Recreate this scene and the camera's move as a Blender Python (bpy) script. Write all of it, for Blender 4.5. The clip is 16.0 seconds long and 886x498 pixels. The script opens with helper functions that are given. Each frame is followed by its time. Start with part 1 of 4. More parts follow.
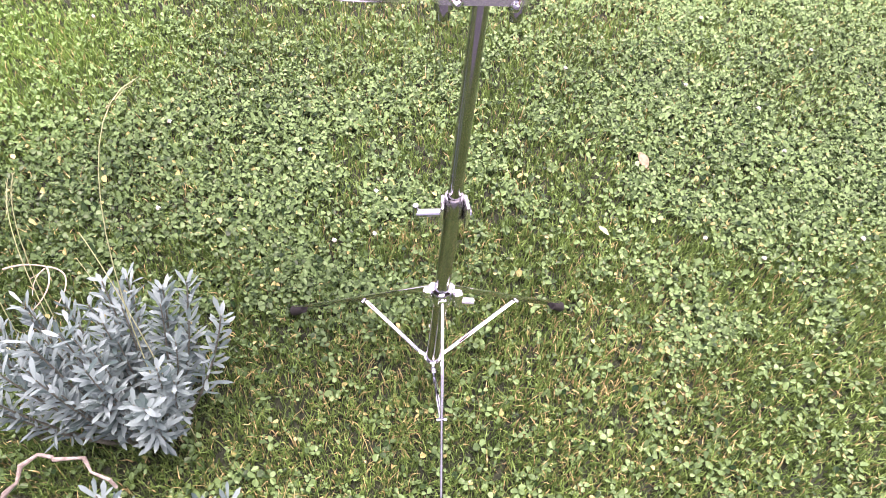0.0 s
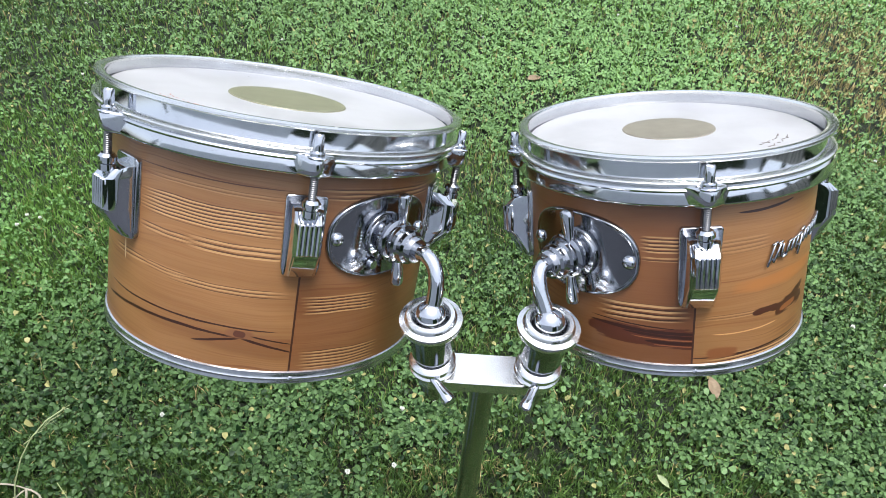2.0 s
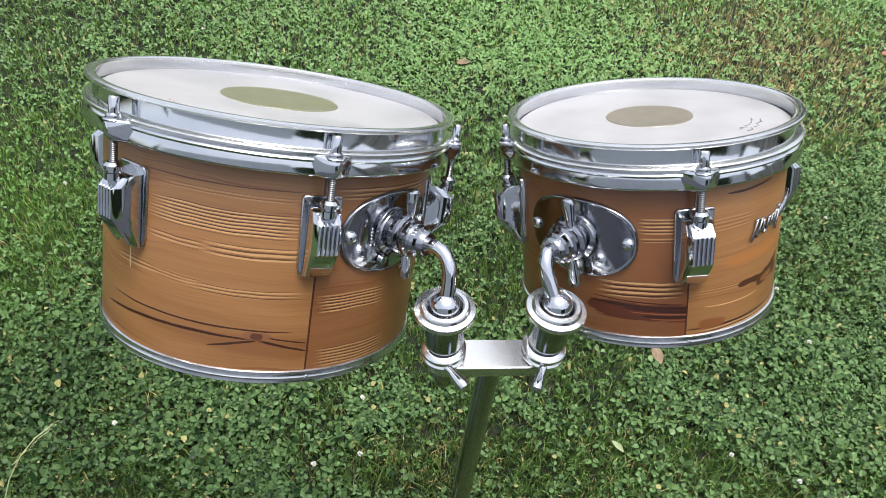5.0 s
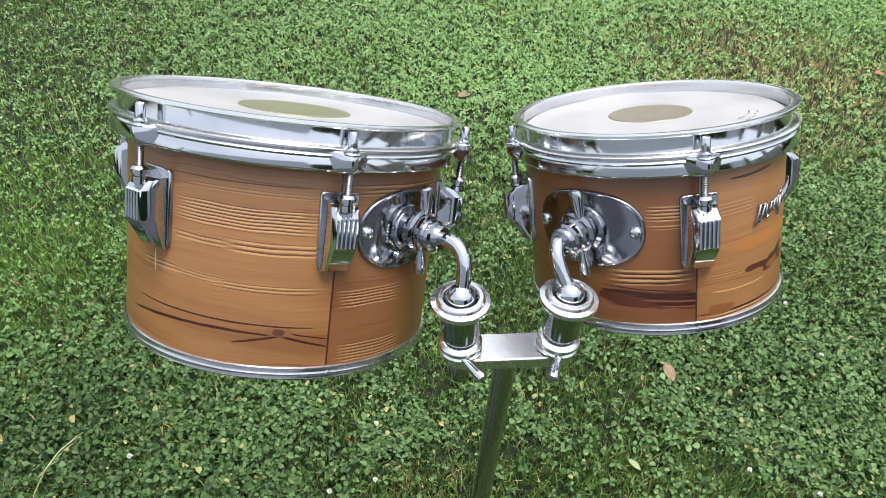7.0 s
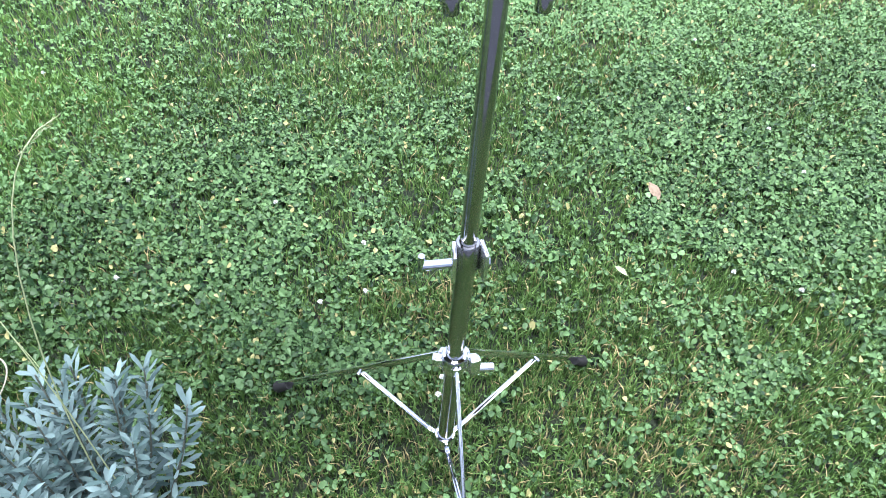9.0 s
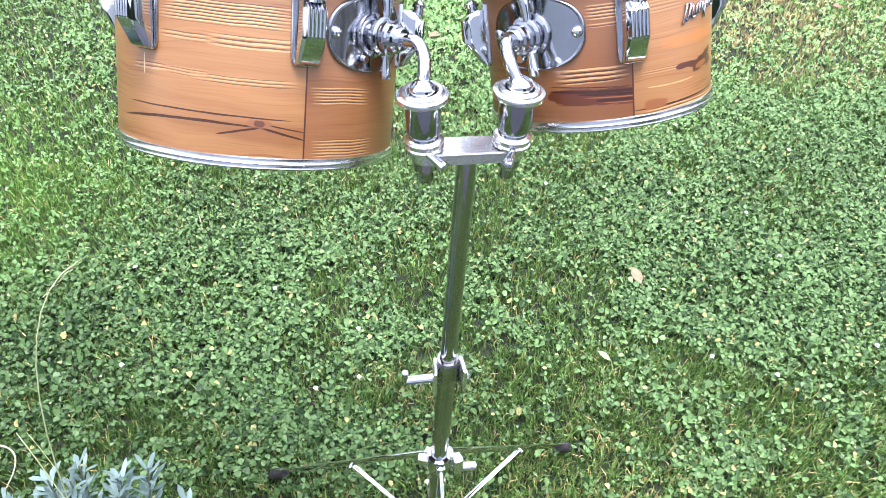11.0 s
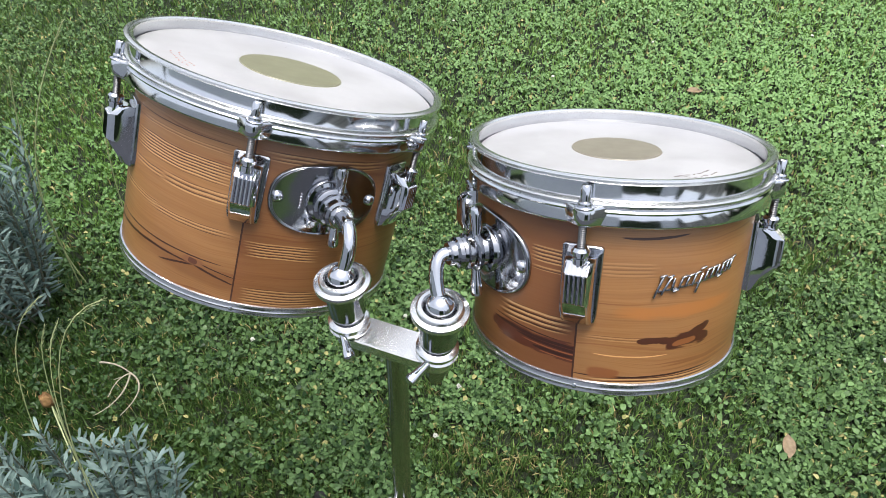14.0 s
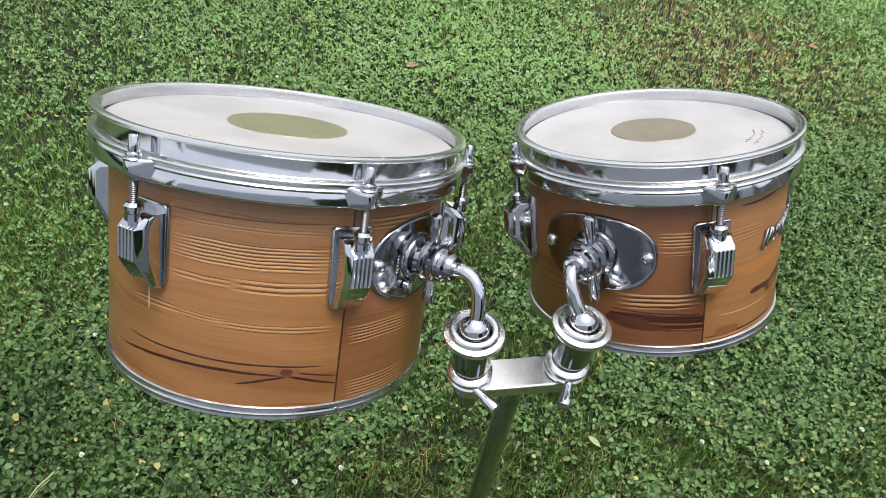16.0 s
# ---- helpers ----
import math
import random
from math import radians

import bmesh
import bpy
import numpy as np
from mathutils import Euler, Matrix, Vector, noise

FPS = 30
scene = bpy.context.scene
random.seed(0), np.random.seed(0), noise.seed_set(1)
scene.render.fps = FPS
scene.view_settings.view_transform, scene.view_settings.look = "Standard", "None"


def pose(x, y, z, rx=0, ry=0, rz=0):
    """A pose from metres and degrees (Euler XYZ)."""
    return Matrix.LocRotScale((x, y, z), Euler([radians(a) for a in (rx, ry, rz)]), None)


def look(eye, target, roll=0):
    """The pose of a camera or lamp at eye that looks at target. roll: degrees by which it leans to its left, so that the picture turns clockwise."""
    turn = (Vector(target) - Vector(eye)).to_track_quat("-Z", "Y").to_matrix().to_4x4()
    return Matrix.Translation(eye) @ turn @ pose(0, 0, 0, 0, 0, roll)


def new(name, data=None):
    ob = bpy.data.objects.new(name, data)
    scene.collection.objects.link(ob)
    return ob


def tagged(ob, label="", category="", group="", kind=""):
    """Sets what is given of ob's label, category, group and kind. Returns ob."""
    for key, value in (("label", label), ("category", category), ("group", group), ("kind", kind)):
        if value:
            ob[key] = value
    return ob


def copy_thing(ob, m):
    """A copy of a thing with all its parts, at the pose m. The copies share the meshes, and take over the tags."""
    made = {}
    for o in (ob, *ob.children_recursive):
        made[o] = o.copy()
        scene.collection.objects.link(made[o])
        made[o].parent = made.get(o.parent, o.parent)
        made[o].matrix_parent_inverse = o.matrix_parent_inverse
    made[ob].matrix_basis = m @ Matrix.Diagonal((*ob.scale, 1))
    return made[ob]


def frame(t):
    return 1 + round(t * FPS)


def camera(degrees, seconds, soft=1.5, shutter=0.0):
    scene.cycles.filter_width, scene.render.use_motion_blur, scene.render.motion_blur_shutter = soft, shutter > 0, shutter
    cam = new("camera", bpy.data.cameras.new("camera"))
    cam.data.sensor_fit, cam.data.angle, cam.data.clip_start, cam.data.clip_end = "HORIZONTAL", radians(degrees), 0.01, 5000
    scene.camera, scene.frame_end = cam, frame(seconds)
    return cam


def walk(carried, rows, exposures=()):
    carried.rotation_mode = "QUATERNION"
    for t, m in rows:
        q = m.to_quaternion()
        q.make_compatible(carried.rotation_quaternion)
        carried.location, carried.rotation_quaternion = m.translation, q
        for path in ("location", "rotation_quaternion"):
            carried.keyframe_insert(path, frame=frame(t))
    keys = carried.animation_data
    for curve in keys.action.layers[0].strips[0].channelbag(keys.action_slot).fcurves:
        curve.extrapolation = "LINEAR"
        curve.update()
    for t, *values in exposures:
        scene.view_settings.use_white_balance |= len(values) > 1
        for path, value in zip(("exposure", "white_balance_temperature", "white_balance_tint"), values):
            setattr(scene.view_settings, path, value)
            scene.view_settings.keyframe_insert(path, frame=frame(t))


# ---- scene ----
cam = camera(64.67, 16.0, soft=0.5)
PATH = [
    (0.0, (-0.0940, -0.6140, 1.1770), (0.0650, 0.6260, -0.3830), 5.20),
    (0.5, (-0.0795, -0.5660, 1.2460), (0.0073, 0.1483, 0.5516), 4.17),
    (1.0, (-0.0682, -0.5042, 1.2757), (-0.0076, 0.2238, 0.5927), 3.16),
    (1.5, (-0.0714, -0.3617, 1.2319), (0.0011, 0.3724, 0.5568), 4.68),
    (2.0, (-0.0246, -0.3079, 1.2223), (-0.0458, 0.4139, 0.5306), 2.27),
    (2.5, (0.0947, -0.2778, 1.2094), (-0.1119, 0.4351, 0.5394), 1.09),
    (3.0, (0.1748, -0.2753, 1.2104), (-0.0724, 0.4056, 0.5211), -2.04),
    (3.5, (0.1409, -0.2892, 1.2147), (-0.0570, 0.4102, 0.5280), -1.14),
    (4.0, (0.0518, -0.2950, 1.2177), (-0.0586, 0.4124, 0.5196), 0.30),
    (4.5, (-0.0618, -0.3142, 1.2233), (-0.0147, 0.4001, 0.5250), 3.08),
    (5.0, (-0.0868, -0.3153, 1.2351), (0.0046, 0.3900, 0.5321), 5.52),
    (5.2, (-0.0833, -0.3195, 1.2385), (-0.0045, 0.3913, 0.5396), 4.06),
    (7.3, (-0.0957, -0.3649, 1.2131), (-0.0116, 0.3971, 0.5711), 2.75),
    (7.5, (-0.0868, -0.3889, 1.2044), (-0.0231, 0.3907, 0.5815), 1.48),
    (8.0, (-0.0858, -0.4167, 1.1531), (0.0341, 0.3339, 0.5034), 3.43),
    (8.5, (-0.1086, -0.4550, 1.0932), (0.0200, 0.2655, 0.4118), 4.07),
    (8.7, (-0.1119, -0.4731, 1.0707), (-0.0009, 0.2243, 0.3627), 3.03),
    (9.75, (-0.1130, -0.5150, 1.0320), (-0.0030, 0.1370, 0.2830), 2.50),
    (10.8, (-0.1038, -0.5019, 1.1111), (0.0037, 0.2029, 0.4099), 2.19),
    (11.0, (-0.0936, -0.4930, 1.1553), (0.0168, 0.2279, 0.4711), 2.49),
    (11.5, (-0.0688, -0.4650, 1.2359), (0.0041, 0.2552, 0.5460), 1.84),
    (12.0, (-0.0531, -0.4424, 1.2833), (-0.0256, 0.2670, 0.5790), 2.71),
    (12.5, (-0.0396, -0.3862, 1.2595), (0.0205, 0.3444, 0.5793), 5.37),
    (13.0, (-0.0027, -0.3388, 1.2521), (-0.0594, 0.3716, 0.5506), 2.40),
    (13.5, (0.1205, -0.3277, 1.2540), (-0.0879, 0.3616, 0.5601), 1.05),
    (14.0, (0.1652, -0.3034, 1.2503), (-0.0975, 0.3546, 0.5446), -0.60),
    (14.5, (0.1499, -0.2844, 1.2463), (-0.0903, 0.3838, 0.5422), -3.24),
    (15.0, (0.0754, -0.2694, 1.2432), (-0.0395, 0.4066, 0.5153), -0.45),
    (15.5, (-0.0790, -0.2825, 1.2501), (0.0349, 0.4084, 0.5363), 2.95),
    (16.0, (-0.1460, -0.2945, 1.2427), (0.0297, 0.3989, 0.5440), 7.58),
]
EXPOSURE = [
    (0.0, 2.2, 6900, 48), (0.5, 2.08, 6300, 29), (1.0, 1.74, 5900, 17), (1.5, 1.38, 5900, 13), (2.0, 1.03, 6200, 9),
    (2.5, 0.76, 6500, 10), (3.0, 0.83, 6500, 10), (3.5, 0.88, 6500, 10), (4.0, 0.83, 6500, 10), (4.5, 0.83, 6500, 10),
    (5.0, 0.88, 6500, 10), (7.5, 1.03, 6500, 10), (8.0, 1.16, 6200, 11), (8.5, 1.6, 5550, 15), (11.0, 2.05, 5950, 18),
    (11.5, 1.92, 5500, 13), (12.0, 1.66, 5500, 12), (12.5, 1.48, 5700, 11), (13.0, 1.11, 6000, 10), (13.5, 0.99, 6400, 10),
    (14.0, 0.97, 6500, 10), (14.5, 0.93, 6500, 10), (15.0, 0.83, 6500, 10), (15.5, 0.80, 6700, 10), (16.0, 0.82, 6700, 10)
]
walk(cam, [(t, look(e, g, r)) for t, e, g, r in PATH], EXPOSURE)

# ---- world and light: bright overcast garden ----
world = bpy.data.worlds.new("overcast_sky")
scene.world = world
world.use_nodes = True
wn, wl = world.node_tree.nodes, world.node_tree.links
sky = wn.new("ShaderNodeTexSky")
sky.sky_type = "NISHITA"
sky.sun_disc = False
sky.sun_elevation = radians(84)
sky.sun_rotation = radians(117)
sky.air_density, sky.dust_density, sky.ozone_density = 1.0, 4.0, 1.0
pale = wn.new("ShaderNodeHueSaturation")
pale.inputs["Saturation"].default_value = 0.42
wl.new(sky.outputs[0], pale.inputs["Color"])
wl.new(pale.outputs[0], wn["Background"].inputs["Color"])
wn["Background"].inputs["Strength"].default_value = 0.15

sun = new("sun", bpy.data.lights.new("sun", "SUN"))
sun.data.energy, sun.data.angle, sun.data.color = 1.3, radians(30), (1.0, 0.97, 0.92)
sun.matrix_world = look((0.28, -0.14, 3.0), (0, 0, 0))


# ---- materials ----
def mat(name, rough=0.5, metal=0.0, colour=(0.5, 0.5, 0.5)):
    m = bpy.data.materials.new(name)
    m.use_nodes = True
    b = m.node_tree.nodes["Principled BSDF"]
    b.inputs["Roughness"].default_value = rough
    b.inputs["Metallic"].default_value = metal
    b.inputs["Base Color"].default_value = (*colour, 1)
    return m, b, m.node_tree.nodes, m.node_tree.links


def put(node, **values):
    for i, v in values.items():
        node.inputs[i].default_value = v
    return node


def noise_tex(n, l, vec, scale, detail=4.0, rough=0.55):
    t = n.new("ShaderNodeTexNoise")
    t.inputs["Scale"].default_value = scale
    t.inputs["Detail"].default_value = detail
    t.inputs["Roughness"].default_value = rough
    if vec is not None:
        l.new(vec, t.inputs["Vector"])
    return t.outputs["Fac"]


def ramp(n, l, fac, stops):
    r = n.new("ShaderNodeValToRGB")
    e = r.color_ramp.elements
    while len(e) < len(stops):
        e.new(0.5)
    for el, (p, c) in zip(e, stops):
        el.position, el.color = p, (*c, 1) if len(c) == 3 else c
    l.new(fac, r.inputs["Fac"])
    return r.outputs["Color"]


def maths(n, l, op, a, b=0.0, c=0.0, clamp=False):
    m = n.new("ShaderNodeMath")
    m.operation, m.use_clamp = op, clamp
    for i, v in enumerate((a, b, c)):
        if isinstance(v, (int, float)):
            m.inputs[i].default_value = v
        else:
            l.new(v, m.inputs[i])
    return m.outputs[0]


def mix(n, l, fac, a, b):
    m = n.new("ShaderNodeMix")
    m.data_type = "RGBA"
    for i, v in ((0, fac), (6, a), (7, b)):
        if isinstance(v, (int, float)):
            m.inputs[i].default_value = v
        elif isinstance(v, tuple):
            m.inputs[i].default_value = (*v, 1)
        else:
            l.new(v, m.inputs[i])
    return m.outputs[2]


def bump(n, l, b, height, strength=0.2, dist=0.001):
    k = n.new("ShaderNodeBump")
    k.inputs["Strength"].default_value, k.inputs["Distance"].default_value = strength, dist
    l.new(height, k.inputs["Height"])
    l.new(k.outputs[0], b.inputs["Normal"])


def chrome(name, base=(0.66, 0.68, 0.72), rough=0.05, pits=0.35, dull=0.0, dents=0.07):
    m, b, n, l = mat(name, rough, 1.0, base)
    co = n.new("ShaderNodeTexCoord").outputs["Object"]
    haze = noise_tex(n, l, co, 60, 5)
    fine = noise_tex(n, l, co, 900, 2)
    l.new(maths(n, l, "MULTIPLY_ADD", haze, 0.1, rough - 0.04), b.inputs["Roughness"])
    spots = maths(n, l, "GREATER_THAN", maths(n, l, "MULTIPLY_ADD", haze, 0.5, fine), 1.02 - 0.04 * pits)
    col = mix(n, l, maths(n, l, "MULTIPLY", spots, pits), base, (0.22, 0.2, 0.17))
    film = ramp(n, l, noise_tex(n, l, co, 38, 6, 0.65), [(0.42, (0, 0, 0)), (0.62, (1, 1, 1))])
    col = mix(n, l, maths(n, l, "MULTIPLY", film, dull), col, (0.27, 0.275, 0.29))
    l.new(col, b.inputs["Base Color"])
    bump(n, l, b, haze, dents, 0.0006)
    return m


CHROME = chrome("polished_chrome", dull=0.15)
CHROME_OLD = chrome("worn_chrome", (0.6, 0.62, 0.66), 0.17, 0.8, 0.6)
# base darkened to imitate the dark surroundings that plates and clamps reflect
CHROME_DIM = chrome("chrome_dark_reflection", (0.4, 0.415, 0.45), 0.09, 0.5, 0.25)
# brushed, with its base lightened for the sky brightness on lips and edges
CHROME_LIP = chrome("brushed_chrome", (0.84, 0.845, 0.84), 0.24, 0.05, 0.06)
CHROME_TRIM = chrome("foil_trim", (0.7, 0.71, 0.73), 0.22, 0.4, 0.35)
CHROME_HOOP = chrome("hoop_chrome", (0.69, 0.71, 0.74), 0.1, 0.4, 0.12, 0.09)
THREAD = chrome("dark_steel_thread", (0.2, 0.2, 0.205), 0.28, 0.5, 0.3)
STEEL = chrome("stand_steel", (0.44, 0.44, 0.44), 0.13, 0.6)
RUBBER = mat("black_rubber", 0.8, 0, (0.015, 0.014, 0.013))[0]


def wood(name, seam, radius, deep, tone, clusters, stains):
    """Orange-brown veneer whose grain runs round the shell; the sheet's two ends meet at the seam."""
    m, b, n, l = mat(name, 0.32)
    b.inputs["Coat Weight"].default_value = 0.16
    b.inputs["Coat Roughness"].default_value = 0.25
    co = n.new("ShaderNodeTexCoord").outputs["Object"]
    sep = n.new("ShaderNodeSeparateXYZ")
    rot = n.new("ShaderNodeVectorRotate")
    rot.rotation_type = "Z_AXIS"
    rot.inputs["Angle"].default_value = math.pi - radians(seam)
    l.new(co, rot.inputs["Vector"])
    l.new(rot.outputs[0], sep.inputs[0])
    ang = maths(n, l, "ARCTAN2", sep.outputs[1], sep.outputs[0])
    z = sep.outputs[2]
    arc = maths(n, l, "MULTIPLY", ang, radius)

    def field(height, sx, sz, shift, detail=2):
        c = n.new("ShaderNodeCombineXYZ")
        l.new(maths(n, l, "MULTIPLY", arc, sx), c.inputs[0])
        l.new(maths(n, l, "MULTIPLY", height, sz), c.inputs[1])
        c.inputs[2].default_value = shift
        return noise_tex(n, l, c.outputs[0], 1.0, detail, 0.5)

    def local(az):
        return (radians(az - seam) + 2 * math.pi) % (2 * math.pi) - math.pi

    bend = field(z, 9, 14, 0.0)
    zb = maths(n, l, "MULTIPLY_ADD", bend, 0.02, z)
    zs = maths(n, l, "MULTIPLY_ADD", field(z, 16, 25, 2.0), 0.0045, z)
    coarse = field(zb, 4.0, 42, 1.7, 3)
    fine = field(zb, 7.0, 420, 4.2)
    hair = field(zb, 14.0, 900, 8.1)
    base = ramp(n, l, coarse, [(0.28, (0.182, 0.08, 0.027)), (0.42, (0.262, 0.129, 0.046)), (0.56, (0.306, 0.152, 0.056)), (0.66, (0.256, 0.124, 0.044)), (0.78, (0.187, 0.083, 0.028))])
    base = mix(n, l, maths(n, l, "MULTIPLY", noise_tex(n, l, co, 14, 3), 0.35), base, (0.245, 0.11, 0.035))
    gate = ramp(n, l, field(zb, 6.0, 30, 11.3), [(0.47, (0, 0, 0)), (0.58, (1, 1, 1))])
    dark = ramp(n, l, fine, [(0.38, (1, 1, 1)), (0.45, (0, 0, 0))])
    col = mix(n, l, maths(n, l, "MULTIPLY", maths(n, l, "MULTIPLY", dark, gate), 0.6), base, (0.14, 0.042, 0.012))
    col = mix(n, l, maths(n, l, "MULTIPLY", ramp(n, l, hair, [(0.36, (1, 1, 1)), (0.56, (0, 0, 0))]), 0.32), col, (0.2, 0.068, 0.015))
    # darker and redder along one side of the seam, fading out round the shell
    off = maths(n, l, "DIVIDE", maths(n, l, "SUBTRACT", math.pi, maths(n, l, "MULTIPLY", ang, deep)), 1.7, clamp=True)
    rich = maths(n, l, "MULTIPLY", maths(n, l, "SUBTRACT", 1.0, off), maths(n, l, "MULTIPLY_ADD", coarse, 0.6, tone))
    col = mix(n, l, rich, col, (0.142, 0.044, 0.014))
    fray = field(z, 45, 300, 17.0, 3)
    # bundles of fine dark grain lines with paler wood between them
    for az0, az1, zc, half, gap, power in clusters:
        a0, a1 = local(az0), local(az1)
        mid, reach = (a0 + a1) / 2, abs(a1 - a0) / 2
        off = maths(n, l, "DIVIDE", maths(n, l, "ABSOLUTE", maths(n, l, "SUBTRACT", ang, mid)), reach)
        ma = maths(n, l, "MULTIPLY", maths(n, l, "SUBTRACT", 1.2, maths(n, l, "MULTIPLY_ADD", fray, 0.6, off)), 3.0, clamp=True)
        ma = maths(n, l, "MAXIMUM", ma, maths(n, l, "MULTIPLY", maths(n, l, "SUBTRACT", 0.7, off), 8.0, clamp=True))
        dz = maths(n, l, "DIVIDE", maths(n, l, "ABSOLUTE", maths(n, l, "SUBTRACT", zs, zc + 0.0022)), half)
        mz = maths(n, l, "MULTIPLY", maths(n, l, "SUBTRACT", 1.12, dz), 5.0, clamp=True)
        w = maths(n, l, "SINE", maths(n, l, "MULTIPLY_ADD", fray, 2.2, maths(n, l, "MULTIPLY", zs, 2 * math.pi / gap)))
        mask = maths(n, l, "MULTIPLY", maths(n, l, "MULTIPLY", ma, mz), power)
        w2 = maths(n, l, "SINE", maths(n, l, "ADD", maths(n, l, "MULTIPLY_ADD", fray, 2.2, maths(n, l, "MULTIPLY", zs, 2 * math.pi / gap)), 2.2))
        line = maths(n, l, "MULTIPLY", maths(n, l, "SUBTRACT", w, 0.42), 4.0, clamp=True)
        pale = maths(n, l, "MULTIPLY", maths(n, l, "SUBTRACT", w2, -0.05), 3.0, clamp=True)
        col = mix(n, l, maths(n, l, "MULTIPLY", maths(n, l, "MULTIPLY", pale, mask), 0.8), col, (0.56, 0.34, 0.15))
        col = mix(n, l, maths(n, l, "MULTIPLY", line, mask), col, (0.045, 0.012, 0.004))
    # single streaks, knots and burns
    for az, zc, half, thick, slope, curve, ink, power in stains:
        da = maths(n, l, "MULTIPLY", maths(n, l, "SUBTRACT", ang, local(az)), radius)
        u = maths(n, l, "DIVIDE", da, half)
        u2 = maths(n, l, "MULTIPLY", u, u)
        mid = maths(n, l, "MULTIPLY_ADD", da, slope, maths(n, l, "MULTIPLY_ADD", u2, curve, zc + thick * 0.6))
        dz = maths(n, l, "DIVIDE", maths(n, l, "SUBTRACT", maths(n, l, "MULTIPLY_ADD", fray, thick * 1.2, z), mid), thick)
        d = maths(n, l, "ADD", maths(n, l, "MULTIPLY", u2, u2), maths(n, l, "MULTIPLY", dz, dz))
        mask = maths(n, l, "MULTIPLY", maths(n, l, "SUBTRACT", 1.05, d, clamp=True), power * 2.5, clamp=True)
        col = mix(n, l, mask, col, ink)
    joint = maths(n, l, "GREATER_THAN", maths(n, l, "ABSOLUTE", ang), math.pi - 0.0007 / radius)
    col = mix(n, l, joint, col, (0.05, 0.016, 0.008))
    l.new(col, b.inputs["Base Color"])
    l.new(maths(n, l, "MULTIPLY_ADD", fine, 0.2, 0.28), b.inputs["Roughness"])
    bump(n, l, b, fine, 0.15, 0.0003)
    return m


def drumskin():
    m, b, n, l = mat("white_coated_skin", 0.38)
    co = n.new("ShaderNodeTexCoord").outputs["Object"]
    smear = noise_tex(n, l, co, 25, 5)
    col = ramp(n, l, smear, [(0.3, (0.37, 0.366, 0.378)), (0.6, (0.455, 0.451, 0.462))])
    scuff = ramp(n, l, noise_tex(n, l, co, 160, 4), [(0.66, (0, 0, 0)), (0.74, (1, 1, 1))])
    l.new(mix(n, l, maths(n, l, "MULTIPLY", scuff, 0.18), col, (0.3, 0.28, 0.26)), b.inputs["Base Color"])
    l.new(maths(n, l, "MULTIPLY_ADD", smear, 0.3, 0.2), b.inputs["Roughness"])
    return m


def plain(name, a, c, scale, rough=0.6, depth=0.0):
    m, b, n, l = mat(name, rough)
    co = n.new("ShaderNodeTexCoord").outputs["Object"]
    f = noise_tex(n, l, co, scale, 5)
    l.new(ramp(n, l, f, [(0.3, a), (0.7, c)]), b.inputs["Base Color"])
    if depth:
        bump(n, l, b, f, 0.5, depth)
    return m


SKIN = drumskin()
DOT_BEIGE = plain("grey_beige_film", (0.2, 0.18, 0.14), (0.26, 0.235, 0.19), 60, 0.3)
DOT = plain("grey_olive_film", (0.19, 0.185, 0.12), (0.24, 0.235, 0.155), 60, 0.3)
PRINT = plain("worn_grey_print", (0.14, 0.12, 0.11), (0.3, 0.27, 0.25), 200, 0.6)
PRINT_RED = plain("worn_pink_print", (0.42, 0.22, 0.18), (0.5, 0.34, 0.29), 200, 0.6)
# straw-coloured patches of the lawn: centre, reach and share
DRY = [((1.45, 2.0), 0.72, 1.5), ((0.6, 1.35), 0.35, 0.15), ((0.35, 0.02), 0.35, 0.25), ((-0.2, -0.05), 0.3, 0.22), ((0.02, 0.36), 0.16, 0.3), ((-0.05, 1.35), 0.25, 0.3)]


